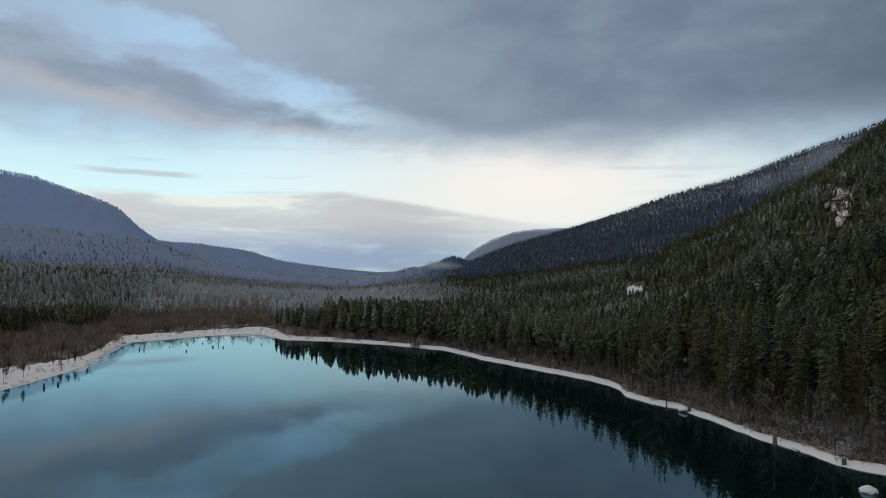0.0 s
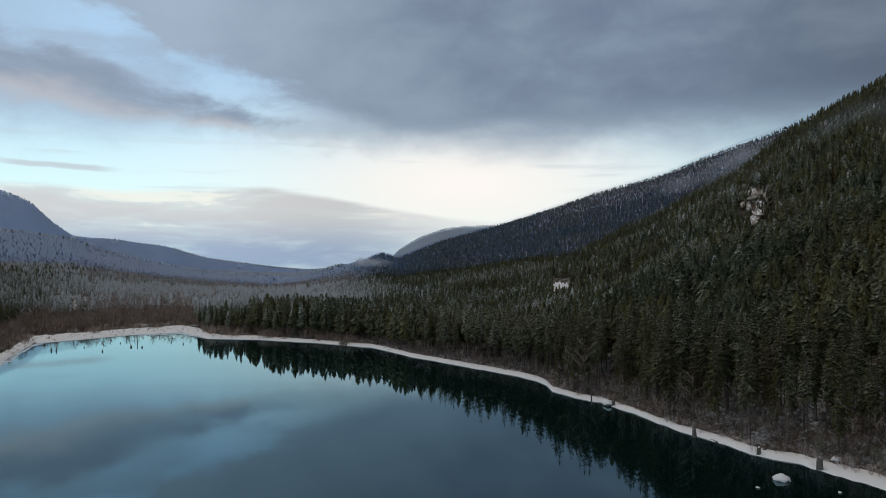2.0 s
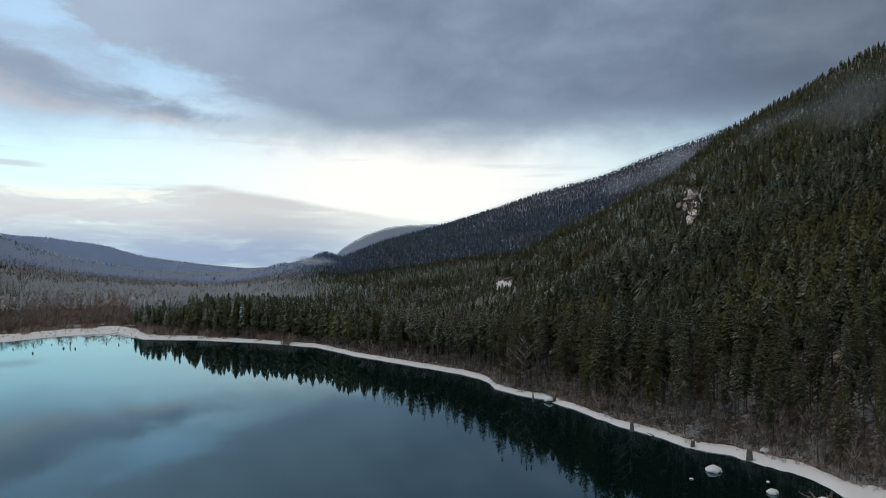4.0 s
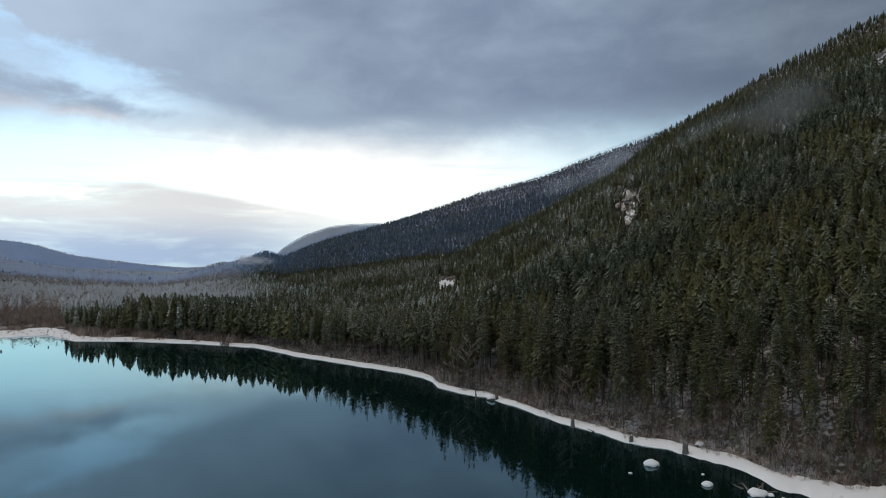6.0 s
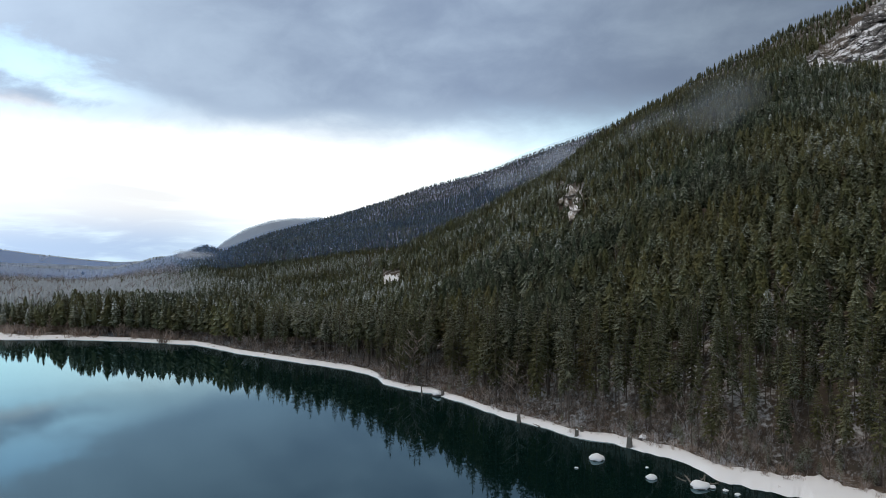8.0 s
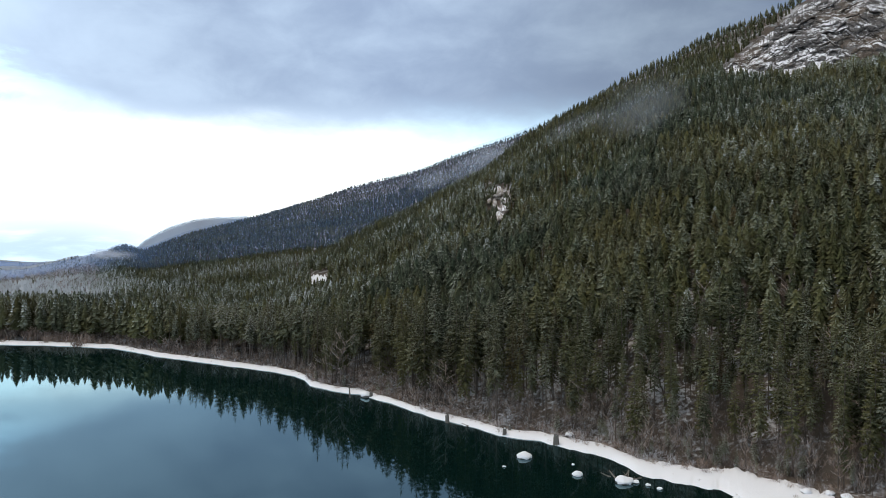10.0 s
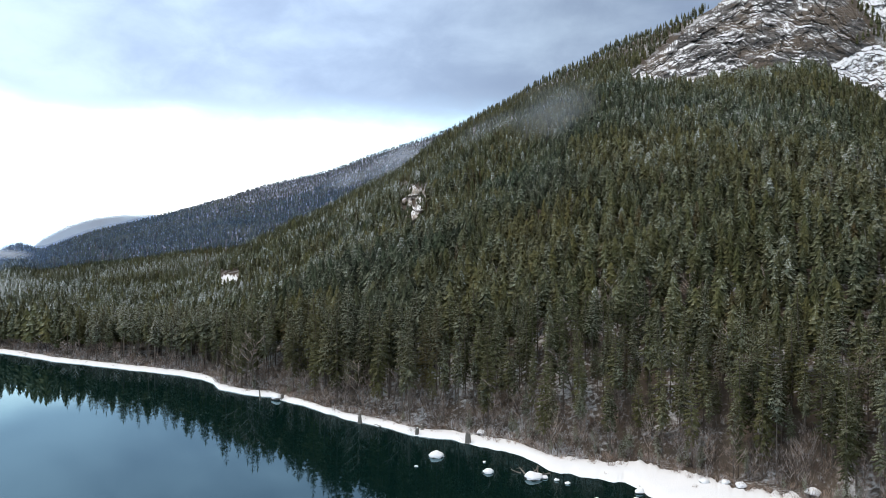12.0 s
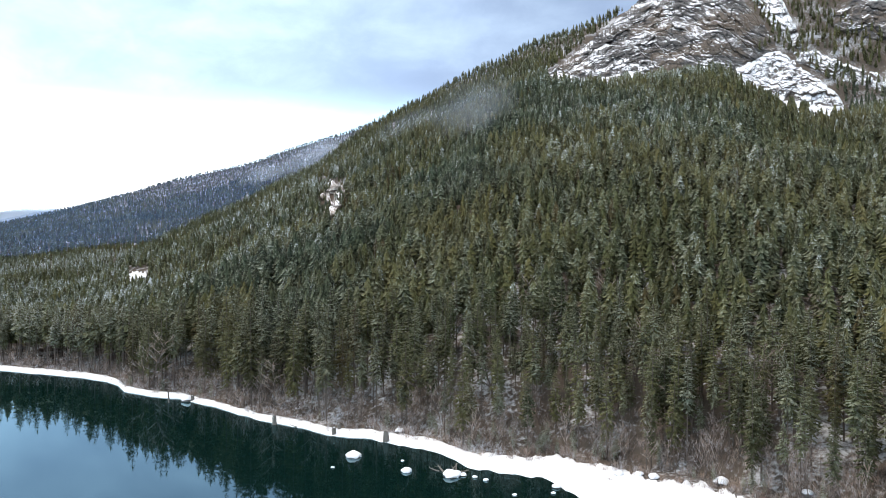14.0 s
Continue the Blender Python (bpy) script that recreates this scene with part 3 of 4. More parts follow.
def joined(levels, arms, sprays, seed, bare, spread=0.125):
    cv, cf, cg, tv, tf = conifer(levels, arms, sprays, seed, bare, spread, 3)
    return np.concatenate([cv, tv]), np.concatenate([cf, tf + len(cv)]), np.concatenate([np.zeros(len(cf), int), np.ones(len(tf), int)]), np.concatenate([cg, np.zeros(len(tv))])


# the trees along the near shore, each a thing of its own
shapes = []
for k in range(9):
    cv, cf, cg, tv, tf = conifer(27 + k % 3, 8, 4, 40 + k, (0.22, 0.34, 0.44, 0.50)[k % 4], 0.098 + 0.018 * (k % 3), 7)
    # the height term pales the tops with rime, partly in place of top light
    crown = mesh_from("crown", cv, cf, [NEEDLES], tint=np.full(len(cv), 0.11 * k), frost=0.18 + 0.07 * (k % 4) + 0.35 * (cv[:, 2] - 0.72) + cg)
    trunk = mesh_from("trunk", tv, tf, [BARK], smooth=True)
    shapes.append((trunk, crown))


def fir(k, m):
    tree = new("fir_tree")
    tree.matrix_world = m
    part("trunk", shapes[k][0], tree)
    part("crown", shapes[k][1], tree)
    return tagged(tree, "tall dark green fir with drooping snow-dusted boughs", "fir tree", "firs along the shore")


def inland(a, r, gap):
    return r - shore(a) > curve(BEACH, a) + gap


na, nr = sow(110, 520, 4.3, -13.5, 72, 5)
ok = inland(na, nr, 2.5) & ~inland(na, nr, 24)
ma, mr = sow(110, 520, 4.3, -13.5, 72, 6)
ok &= inland(na, nr, 13) | (np.sin(na * 51 + nr * 5.3) < np.where((na > 18) & (na < 42), 0.1, 0.75))
ok &= np.sin(na * 83 + nr * 7.7) * 0.5 + 0.5 < np.clip((na + 14) / 7, 0, 1) ** 1.5
also = inland(ma, mr, 24) & seen(ma, mr, 24) & (np.sin(ma * 83 + mr * 7.7) * 0.5 + 0.5 < np.clip((ma + 15) / 9, 0, 1) ** 1.5)
na, nr = np.concatenate([na[ok], ma[also]]), np.concatenate([nr[ok], mr[also]])
order = np.argsort(nr + (nr - shore(na)) * 2 + np.where((na > 66) | (na < 10), 500, 0))
first, rest = order[:300], order[300:]
rng = np.random.default_rng(8)
for i in first:
    size = float(np.interp(na[i], (4, 9, 16, 22, 28, 32, 36, 72), (23, 25, 27, 29, 27, 24, 22, 22))) * rng.uniform(0.6, 1.15)
    fir(int(rng.integers(0, 9)), Matrix.Translation(spot(na[i], nr[i], -0.1)) @ Matrix.Rotation(rng.uniform(0, 6.28), 4, "Z") @ Matrix.Diagonal((size, size, size, 1)))

for k in range(22):
    a_ = float(rng.uniform(-32, -24.5))
    size = float(rng.uniform(4, 10))
    fir(k % 7, Matrix.Translation(spot(a_, float(shore(a_)) + 14 + abs(float(rng.normal(0, 22))), -0.1)) @ Matrix.Rotation(k * 1.9, 4, "Z") @ Matrix.Diagonal((size, size, size, 1)))
cv, cf, cg, tv, tf = conifer(16, 8, 4, 49, 0.08, 0.20, 7)
young_crown = mesh_from("crown", cv, cf, [NEEDLES], tint=np.full(len(cv), 0.2), frost=0.52 + cg)
young_trunk = mesh_from("trunk", tv, tf, [BARK], smooth=True)
for k in range(44):
    a_ = float(rng.uniform(14, 62) if k < 24 else rng.uniform(34, 60))
    size = float(rng.uniform(3.0, 8.0))
    tree = new("young_fir")
    tree.matrix_world = Matrix.Translation(spot(a_, shore(a_) + curve(BEACH, a_) + rng.uniform(0.5, 9), -0.1)) @ Matrix.Rotation(k * 1.3, 4, "Z") @ Matrix.Diagonal((size, size, size, 1))
    part("trunk", young_trunk, tree)
    part("crown", young_crown, tree)
    tagged(tree, "small young fir laden with snow at the forest edge", "fir tree", "young firs at the forest edge")

near_kinds = [stemmed(spire(17, 12, 60 + k, 0.30 + 0.06 * (k % 3), 0.122 + 0.018 * (k % 3))) for k in range(9)]
mid_kinds = [stemmed(spire(12, 8, 70 + k, 0.30, 0.132 + 0.018 * (k % 3))) for k in range(9)]
high_kinds = [spire(9, 6, 75 + k, 0.28, 0.135 + 0.018 * (k % 3)) for k in range(9)]
far_kinds = [spire(4, 5, 80 + k) for k in range(6)]
dist_kinds = [spire(3, 4, 90 + k) for k in range(6)]
far_kinds = [(v_ * (1.55, 1.55, 1), *o_) for v_, *o_ in far_kinds]
dist_kinds = [(v_ * (1.7, 1.7, 1), *o_) for v_, *o_ in dist_kinds]
close = rest[nr[rest] < 400]
edge_kinds = [joined(22, 8, 2, 65 + k, 0.30 + 0.07 * (k % 3), 0.110 + 0.015 * (k % 3)) for k in range(6)]
front = close[nr[close] - shore(na[close]) < 42]
forest("forest_edge", edge_kinds, na[front], nr[front], np.interp(na[front], (4, 9, 16, 22, 28, 32, 36, 72), (23, 25, 27, 29, 27, 24, 21, 21)), 23, "snow-dusted dark firs standing behind the shore brush")
close = close[nr[close] - shore(na[close]) >= 42]
forest("shore_forest", near_kinds, na[close], nr[close], np.interp(na[close], (4, 22, 30, 36, 72), (26.5, 26, 24, 21, 21)), 11, "dense dark fir forest dusted with snow on the lower slope")
beyond = rest[nr[rest] >= 400]
forest("far_shore_forest", mid_kinds, na[beyond], nr[beyond], 22.5, 19, "dense dark fir forest along the far shore")
a, r = sow(400, 1060, 4.9, -37, 72, 12)
ok = inland(a, r, 6) & (((a > -13) & (r > 520) & (np.sin(a * 83 + r * 7.7) * 0.5 + 0.5 < np.clip((a + 14) / 9, 0, 1))) | (inland(a, r, 180 + 40 * np.sin(a * 1.3)) & ((a < -21) | (r > 900) | (np.sin(a * 37 + r) > 0.93))))
ok &= (r < 760) | (np.sin(a * 91 + r * 3.3) > -0.35)
low = ok & (r < 620)
forest("lower_forest", mid_kinds, a[low], r[low], np.where(a[low] < -9, 17.0, np.where(a[low] < 0, 21.0, 19.0)), 18, "dense fir forest with frosted tips on the lower hillside")
ok &= ~low
more_a, more_r = sow(780, 1070, 5.6, 36, 72, 22)
a, r = np.concatenate([a[ok & ~((a > 36) & (r > 780))], more_a]), np.concatenate([r[ok & ~((a > 36) & (r > 780))], more_r])
forest("hillside_forest", high_kinds, a, r, np.where(a < 0, 16.0, 16.5 + 5.0 * np.clip((r - 560) / 80, 0, 1) * np.clip((930 - r) / 80, 0, 1)), 13, "dense fir forest with frosted tips covering the hillside")
a, r = sow(1060, 1920, 7.4, -37, 40, 14)
ok = (r < 1700) | (a > 3)
a, r = a[ok], r[ok]
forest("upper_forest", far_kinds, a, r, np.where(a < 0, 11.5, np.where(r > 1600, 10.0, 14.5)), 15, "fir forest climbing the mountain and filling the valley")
a, r = sow(1700, 4300, 12.0, -37, 40, 16)
ok = (r > 1920) | (a <= 3)
a, r = a[ok], r[ok]
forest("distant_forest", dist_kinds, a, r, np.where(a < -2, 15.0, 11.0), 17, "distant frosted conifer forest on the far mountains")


# ---------------------------------------------------------------- open rock
def rock_face(table, proud, seed, label, columns=150, rows=70, mat=CLIFF, ledges=1.0, dip=((0, 0), (90, 0))):
    """A craggy face between two sight angles, standing a little proud of the slope: dipping ledges of uneven thickness, split into blocks."""
    a = np.linspace(table[0, 0], table[-1, 0], columns)
    low, high = curve(table, a, 1), curve(table, a, 2)
    lift = np.interp(a, [d_[0] for d_ in dip], [d_[1] for d_ in dip])
    wob_ = np.array([noise.fractal((k * 0.25, seed, 0), 0.8, 2.0, 4) for k in range(columns)]), np.array([noise.fractal((k * 0.3, seed, 9), 0.8, 2.0, 4) for k in range(columns)])
    reach_ = np.arange(300, 1200, 4.0)
    verts = []
    for k in range(columns):
        e = np.maximum.accumulate(rising(np.full(len(reach_), a[k]), reach_)) + np.arange(len(reach_)) * 1e-6
        full = high[k] - low[k] + 0.25 + 0.12 * wob_[1][k]
        for j in range(rows):
            f = j / (rows - 1)
            angle = low[k] - 0.25 + 0.12 * wob_[0][k] + full * f
            p = Vector((a[k] * 14, angle * 14, seed * 37.0))
            bed = p.y - 14 * lift[k] + 7 * noise.fractal(p * 0.02, 0.8, 2.0, 3) + 2.2 * noise.fractal(p * 0.09, 0.8, 2.0, 3)
            push = 0.0
            for thick, weight, shift in ((23.0, 0.62, 0.3), (9.0, 0.22, 5.1), (4.0, 0.09, 9.7)):
                tier = bed / thick + shift + 0.5 * noise.noise(p * 0.5 / thick)
                base_, q = math.floor(tier), tier % 1.0
                strength = max(0.0, 0.6 + 0.9 * noise.noise((p.x * 0.45 / thick, base_ * 3.3, seed)))
                push += weight * strength * (max(0.0, (q - 0.62) / 0.38) - q)
            rr = float(np.interp(angle + push * ledges, e, reach_))
            blocks = 0.0
            for size_, deep in ((13.0, 3.4), (5.0, 1.7)):
                near_, points = noise.voronoi(Vector((p.x + 0.4 * bed, bed * 1.5, p.z)) / size_)
                blocks += deep * (noise.cell(points[0] * 5.0) - 0.6 * max(0.0, 0.22 - (near_[1] - near_[0])) / 0.22)
            edge_ = min(1.0, 2.5 * f, 8 * (1 - f), 10 * k / columns, 10 * (1 - k / columns))
            rr += 130 * max(0.0, 0.10 - f) - (proud + blocks + 2.0 * noise.fractal(p * 0.10, 0.8, 2.1, 5)) * edge_ + 2
            verts.append((rr * math.sin(radians(a[k])), rr * math.cos(radians(a[k])), 48 + rr * math.tan(radians(angle))))
    return tagged(new("rock_face", mesh_from("rock_face", verts, grid_faces(columns, rows), [mat])), label, "cliff", kind="structure")


rock_face(LEDGE, 8, 1, "brown and grey cliff with snow on its ledges", 340, 150, dip=((44, 0.0), (50, 2.6), (53.5, 3.4), (56.5, 3.0), (60, 0.6)))
rock_face(SLAB, 5, 2, "smooth snow-covered rock slab below the cliff", 120, 70, SNOWY, 0.45)
rock_face(GULLY, 5, 3, "snow-filled gully between cliffs", 60, 60, SNOWY, 0.45)
rock_face(RIB, 5, 4, "snowy rock rib among firs", 90, 40, SNOWY, 0.45)
rock_face(CROWN_ROCK, 6, 5, "snow-dusted crag high on the mountain", 60, 50)
rock_face(KNOLL, 16, 7, "snow-covered rocky opening among the firs", 40, 24, KNOB, 0.3)
rng = np.random.default_rng(77)
for k, (a_, half, low_, high_) in enumerate([(28.0, 0.48, 4.45, 5.35), (27.95, 0.42, 2.75, 3.75), (28.4, 0.30, 3.3, 4.7), (27.25, 0.20, 4.1, 5.0), (27.45, 0.22, 2.9, 3.5), (29.9, 0.25, 5.6, 6.3), (28.75, 0.18, 4.3, 5.1), (27.7, 0.20, 3.7, 4.4)]):
    table = np.array([(a_ - half, low_ + 0.3, high_ - 0.4), (a_ - half * 0.5, low_ + 0.05, high_ - 0.1), (a_ + half * 0.1, low_, high_), (a_ + half * 0.6, low_ + 0.1, high_ - 0.25), (a_ + half, low_ + 0.25, high_ - 0.45)])
    rock_face(table, 14, 10 + k, "pale snow-streaked bluff among firs", 34, 34, PALE)


# ---------------------------------------------------------------- boulders and stumps
def lump(name, radius, flat, seed, mat, rough=0.25, cut=None):
    """A rounded stone, or with cut only its cap above that share of its height."""
    bm = bmesh.new()
    bmesh.ops.create_icosphere(bm, subdivisions=3, radius=1)
    for v in bm.verts:
        v.co *= 1 + rough * noise.fractal(v.co * 1.1 + Vector((seed * 3.7, 0, 0)), 0.9, 2.0, 4)
        v.co.z *= flat
    if cut is not None:
        bmesh.ops.delete(bm, geom=[v for v in bm.verts if v.co.z < cut * flat], context="VERTS")
        for v in bm.verts:
            v.co = Vector((v.co.x * 1.04, v.co.y * 1.04, v.co.z * 1.05 + 0.06))
    for v in bm.verts:
        v.co *= radius
    for f in bm.faces:
        f.smooth = True
    me = bpy.data.meshes.new(name)
    bm.to_mesh(me)
    bm.free()
    me.materials.append(mat)
    return me


def boulder(x, y, radius, seed, lift=0.0, label="snow-capped boulder standing in shallow lake water"):
    a_, r_ = math.degrees(math.atan2(x, y)), math.hypot(x, y)
    ob = new("boulder")
    ob.matrix_world = pose(x, y, max(0.0, float(height(a_, r_))) + lift, 0, 0, seed * 50)
    part("stone", lump("stone", radius, 0.62, seed, BOULDER), ob)
    part("snow_cap", lump("snow_cap", radius, 0.62, seed, SNOW, cut=0.12), ob, "rounded cap of white snow")
    return tagged(ob, label, "boulder", "boulders at the lake shore")


for k, (x, y, radius) in enumerate([(90.9, 160.5, 1.8), (94.3, 143.3, 1.25), (100.3, 134.8, 1.9), (82.6, 155.3, 0.45), (104.1, 128.0, 0.6), (102.6, 117.3, 0.5), (112.7, 115.9, 0.9), (114.2, 117.0, 0.7),
                                    (102.4, 133.6, 0.8), (103.6, 131.0, 0.6), (98.0, 150.5, 0.4), (109.5, 113.5, 0.5)]):
    boulder(x, y, radius, k + 1)
for k, (x, y, radius) in enumerate([(111.0, 171.6, 1.2), (126.6, 111.4, 1.15), (129.6, 108.6, 1.0), (130.4, 105.4, 1.1), (80.2, 249.5, 2.0), (137.4, 94.6, 1.5), (141.5, 79.0, 1.2)]):
    boulder(x, y, radius, k + 31, 0.3, "snow-capped grey boulder on the snowy bank")


def stump(x, y, tall, radius, seed, label="grey weathered old stump standing at the waterline"):
    rng = np.random.default_rng(seed)
    rings, sides = 7, 12
    bm = bmesh.new()
    rows_ = []
    for i in range(rings):
        f = i / (rings - 1)
        rad = radius * (1.25 - 0.45 * f ** 0.5 if f < 0.99 else 0.78)
        row = []
        for k in range(sides):
            t = 6.283 * k / sides
            rr = rad * (1 + 0.12 * math.sin(3 * t + seed) + 0.06 * rng.normal())
            row.append(bm.verts.new((rr * math.cos(t), rr * math.sin(t), -0.6 + (tall + 0.6) * f + (0.14 * tall * rng.normal() if f == 1 else 0))))
        rows_.append(row)
    for lo, hi in zip(rows_, rows_[1:]):
        for k in range(sides):
            bm.faces.new((lo[k], lo[(k + 1) % sides], hi[(k + 1) % sides], hi[k]))
    middle = bm.verts.new((0, 0, tall * 0.86))
    for k in range(sides):
        bm.faces.new((rows_[-1][k], rows_[-1][(k + 1) % sides], middle))
    me = bpy.data.meshes.new("trunk")
    bm.to_mesh(me)
    bm.free()
    me.materials.append(WOOD)
    a_, r_ = math.degrees(math.atan2(x, y)), math.hypot(x, y)
    ob = new("stump")
    ob.matrix_world = pose(x, y, max(0.0, float(height(a_, r_))), rng.normal(0, 4), rng.normal(0, 4), 0)
    part("trunk", me, ob)
    cap = part("snow_cap", lump("snow_cap", radius * 0.7, 0.3, seed, SNOW, 0.15), ob, "thin cap of snow")
    cap.location.z = tall * 0.9
    return tagged(ob, label, "stump", "stumps in the lake")


for k, (x, y, tall, radius) in enumerate([(96.9, 181.6, 2.3, 0.55), (99.6, 183.6, 1.9, 0.5), (104.2, 167.4, 2.6, 0.75), (89.3, 201.7, 2.4, 0.6), (74.6, 250.0, 3.4, 0.25), (81.4, 247.6, 2.0, 0.6)]):
    stump(x, y, tall, radius, k + 60)
for k, (x, y, tall, radius) in enumerate([(-176.6, 435.3, 2.8, 0.6), (-174.0, 435.4, 3.0, 0.5), (-146.4, 426.9, 1.6, 0.6), (-137.8, 448.1, 1.6, 0.8), (-136.4, 454.5, 3.2, 0.35), (-130.8, 445.1, 1.4, 0.6),
                                          (-163.7, 447.8, 1.3, 0.5), (-159.0, 298.4, 2.6, 0.6), (-157.0, 305.6, 1.8, 0.7), (-151.0, 470.0, 1.2, 0.5), (-144.0, 480.0, 1.5, 0.5), (-158.0, 462.0, 1.2, 0.6),
                                          (-121.0, 470.0, 1.4, 0.5), (-112.0, 462.0, 1.3, 0.5), (-166.0, 330.0, 1.4, 0.5), (-164.0, 345.0, 1.5, 0.6)]):
    stump(x, y, tall * 0.6, radius * 0.65, k + 80, "dark rotting stump standing in the still lake")


def make_ice():
    m, n, s = material("lake_ice", 0.22, 0.5)
    p = place(n)
    cloudy = n.noise(p, 0.12, 5, 0.6)
    n.put(s.inputs["Base Color"], n.mix(n.step(cloudy, 0.4, 0.62), (0.10, 0.13, 0.15), (0.42, 0.46, 0.49)))
    bump(n, s, n.noise(p, 1.2, 4), 0.2, 0.03)
    return m


def ice(a0, a1, out, seed):
    """A thin sheet of ice along the shore between two bearings."""
    a = np.linspace(a0, a1, 60)
    t = np.sin(np.linspace(0, math.pi, 60)) ** 0.6
    ragged = np.array([1 + 0.5 * noise.fractal((k * 0.14, seed, 0), 0.8, 2.0, 4) for k in range(60)])
    rows_ = []
    for share, z in ((1.0, -0.02), (0.97, 0.03), (0.0, 0.05)):
        r = shore(a) + 1.5 - out * t * ragged * share
        rows_.append(np.stack([r * np.sin(np.radians(a)), r * np.cos(np.radians(a)), np.full(60, z)], -1))
    return tagged(new("lake_ice", mesh_from("lake_ice", np.concatenate(rows_), grid_faces(3, 60), [ICE], smooth=True)), "thin grey sheet of ice at the lake's edge", "ice", kind="structure")


ICE = make_ice()
ice(-17.2, -12.0, 15, 1.0)
ice(-26.6, -22.4, 22, 2.0)


def log(x, y, z, long, radius, turn, rise_, seed):
    """A bleached drift log, tapered and slightly bent, with broken stubs."""
    rng = np.random.default_rng(seed)
    ob = new("drift_log")
    ob.matrix_world = pose(x, y, z, 0, 90 - rise_, turn)
    bm = bmesh.new()
    last = None
    for i in range(9):
        f = i / 8
        row = [bm.verts.new((radius * (1 - 0.6 * f) * (1 + 0.15 * rng.normal()) * math.cos(6.283 * k / 8) + 0.25 * radius * math.sin(4 * f), radius * (1 - 0.6 * f) * math.sin(6.283 * k / 8), long * (f - 0.3))) for k in range(8)]
        if last:
            for k in range(8):
                bm.faces.new((last[k], last[(k + 1) % 8], row[(k + 1) % 8], row[k]))
        else:
            bm.faces.new(row[::-1])
        last = row
    bm.faces.new(last)
    me = bpy.data.meshes.new("stem")
    bm.to_mesh(me)
    bm.free()
    me.materials.append(WOOD)
    part("stem", me, ob)
    for k in range(4):
        v, f_ = [], []
        o = Vector((0, 0, long * (0.1 + 0.15 * k)))
        strip(v, f_, o, o + Vector((rng.normal(0, 1), rng.normal(0, 1), 0.6)).normalized() * radius * 4, radius * 0.3, radius * 0.08)
        part("stub", mesh_from("stub", v, f_, [WOOD]), ob)
    return tagged(ob, "grey drift log lying half in the water", "log", "drift logs at the shore")


def strip(v, f, p, q, w0, w1, sides=3):
    """A tapered twig from p to q, three-sided, or with two sides a flat blade."""
    d = (q - p).normalized()
    s1 = d.orthogonal().normalized()
    s2 = d.cross(s1)
    b = len(v)
    for o, w_ in ((p, w0), (q, w1)):
        for k in range(sides):
            t = 6.283 / sides * k + p.x * 40
            v.append(tuple(o + (s1 * math.cos(t) + s2 * math.sin(t)) * w_))
    for k in range(sides if sides > 2 else 1):
        f.append((b + k, b + (k + 1) % sides, b + sides + (k + 1) % sides))
        f.append((b + k, b + sides + (k + 1) % sides, b + sides + k))


for k, (x, y, long, radius, turn, rise_) in enumerate([(101.5, 137.0, 6.0, 0.32, 30, 14), (100.6, 138.6, 5.0, 0.25, 75, 22), (102.8, 135.4, 4.0, 0.25, -15, 10), (99.6, 139.6, 3.0, 0.2, 120, 30), (103.5, 137.5, 4.5, 0.22, 50, 35),
                                                     (60.5, 330.0, 7.0, 0.35, 40, 3), (55.0, 341.0, 6.0, 0.3, 60, 3), (92.5, 196.0, 4.0, 0.2, 100, 5)]):
    log(x, y, 0.2, long * 0.8, radius, turn, rise_ * 0.4, 700 + k)


# ---------------------------------------------------------------- leafless trees and brush
def leafless(seed, limbs=11, twigs=6, fine_=3, thick=1.0, sides=3):
    """Trunk and branches of a leafless tree one unit high."""
    rng = np.random.default_rng(seed)
    tv, tf, bv, bf = [], [], [], []
    p, d = Vector((0, 0, -0.03)), Vector((rng.normal(0, 0.05), rng.normal(0, 0.05), 1))
    path = [p]
    for i in range(5):
        d = (d + Vector((rng.normal(0, 0.12), rng.normal(0, 0.12), 0))).normalized()
        path.append(path[-1] + d * 0.18)
    for i in range(5):
        strip(tv, tf, path[i], path[i + 1], 0.016 * (1 - i / 6), 0.016 * (1 - (i + 1) / 6))
    for i in range(limbs):
        f = 0.22 + 0.75 * i / limbs
        o = path[min(4, int(f * 5))].lerp(path[min(5, int(f * 5) + 1)], (f * 5) % 1)
        t = i * 2.4 + rng.normal(0, 0.3)
        d = Vector((math.cos(t), math.sin(t), rng.uniform(0.5, 1.1))).normalized()
        long = 0.34 * (1.1 - f * 0.75) * rng.uniform(0.7, 1.2)
        q = o + d * long
        strip(bv, bf, o, q, 0.006 * thick, 0.0025 * thick, sides)
        for k in range(twigs):
            g = o.lerp(q, 0.3 + 0.7 * (k + 1) / twigs)
            e = (d + Vector((rng.normal(0, 0.6), rng.normal(0, 0.6), rng.uniform(0, 0.6)))).normalized()
            h = g + e * long * 0.5 * rng.uniform(0.5, 1.1)
            strip(bv, bf, g, h, 0.0026 * thick, 0.0012 * thick, sides)
            for _ in range(fine_):
                m = g.lerp(h, rng.uniform(0.3, 1))
                strip(bv, bf, m, m + (e + Vector((rng.normal(0, 0.6), rng.normal(0, 0.6), rng.uniform(0, 0.5)))).normalized() * long * 0.3, 0.0016, 0.0009, 2)
    return np.array(tv), np.array(tf), np.array(bv), np.array(bf)


alders = []
for k in range(5):
    tv, tf, bv, bf = leafless(300 + k, 15, 5, 3, 1.0, 2)
    alders.append((mesh_from("trunk", tv, tf, [BARK]), mesh_from("branch_crown", bv, bf, [TWIGS], tint=np.full(len(bv), 0.5 + 0.1 * k), frost=np.full(len(bv), 0.5))))


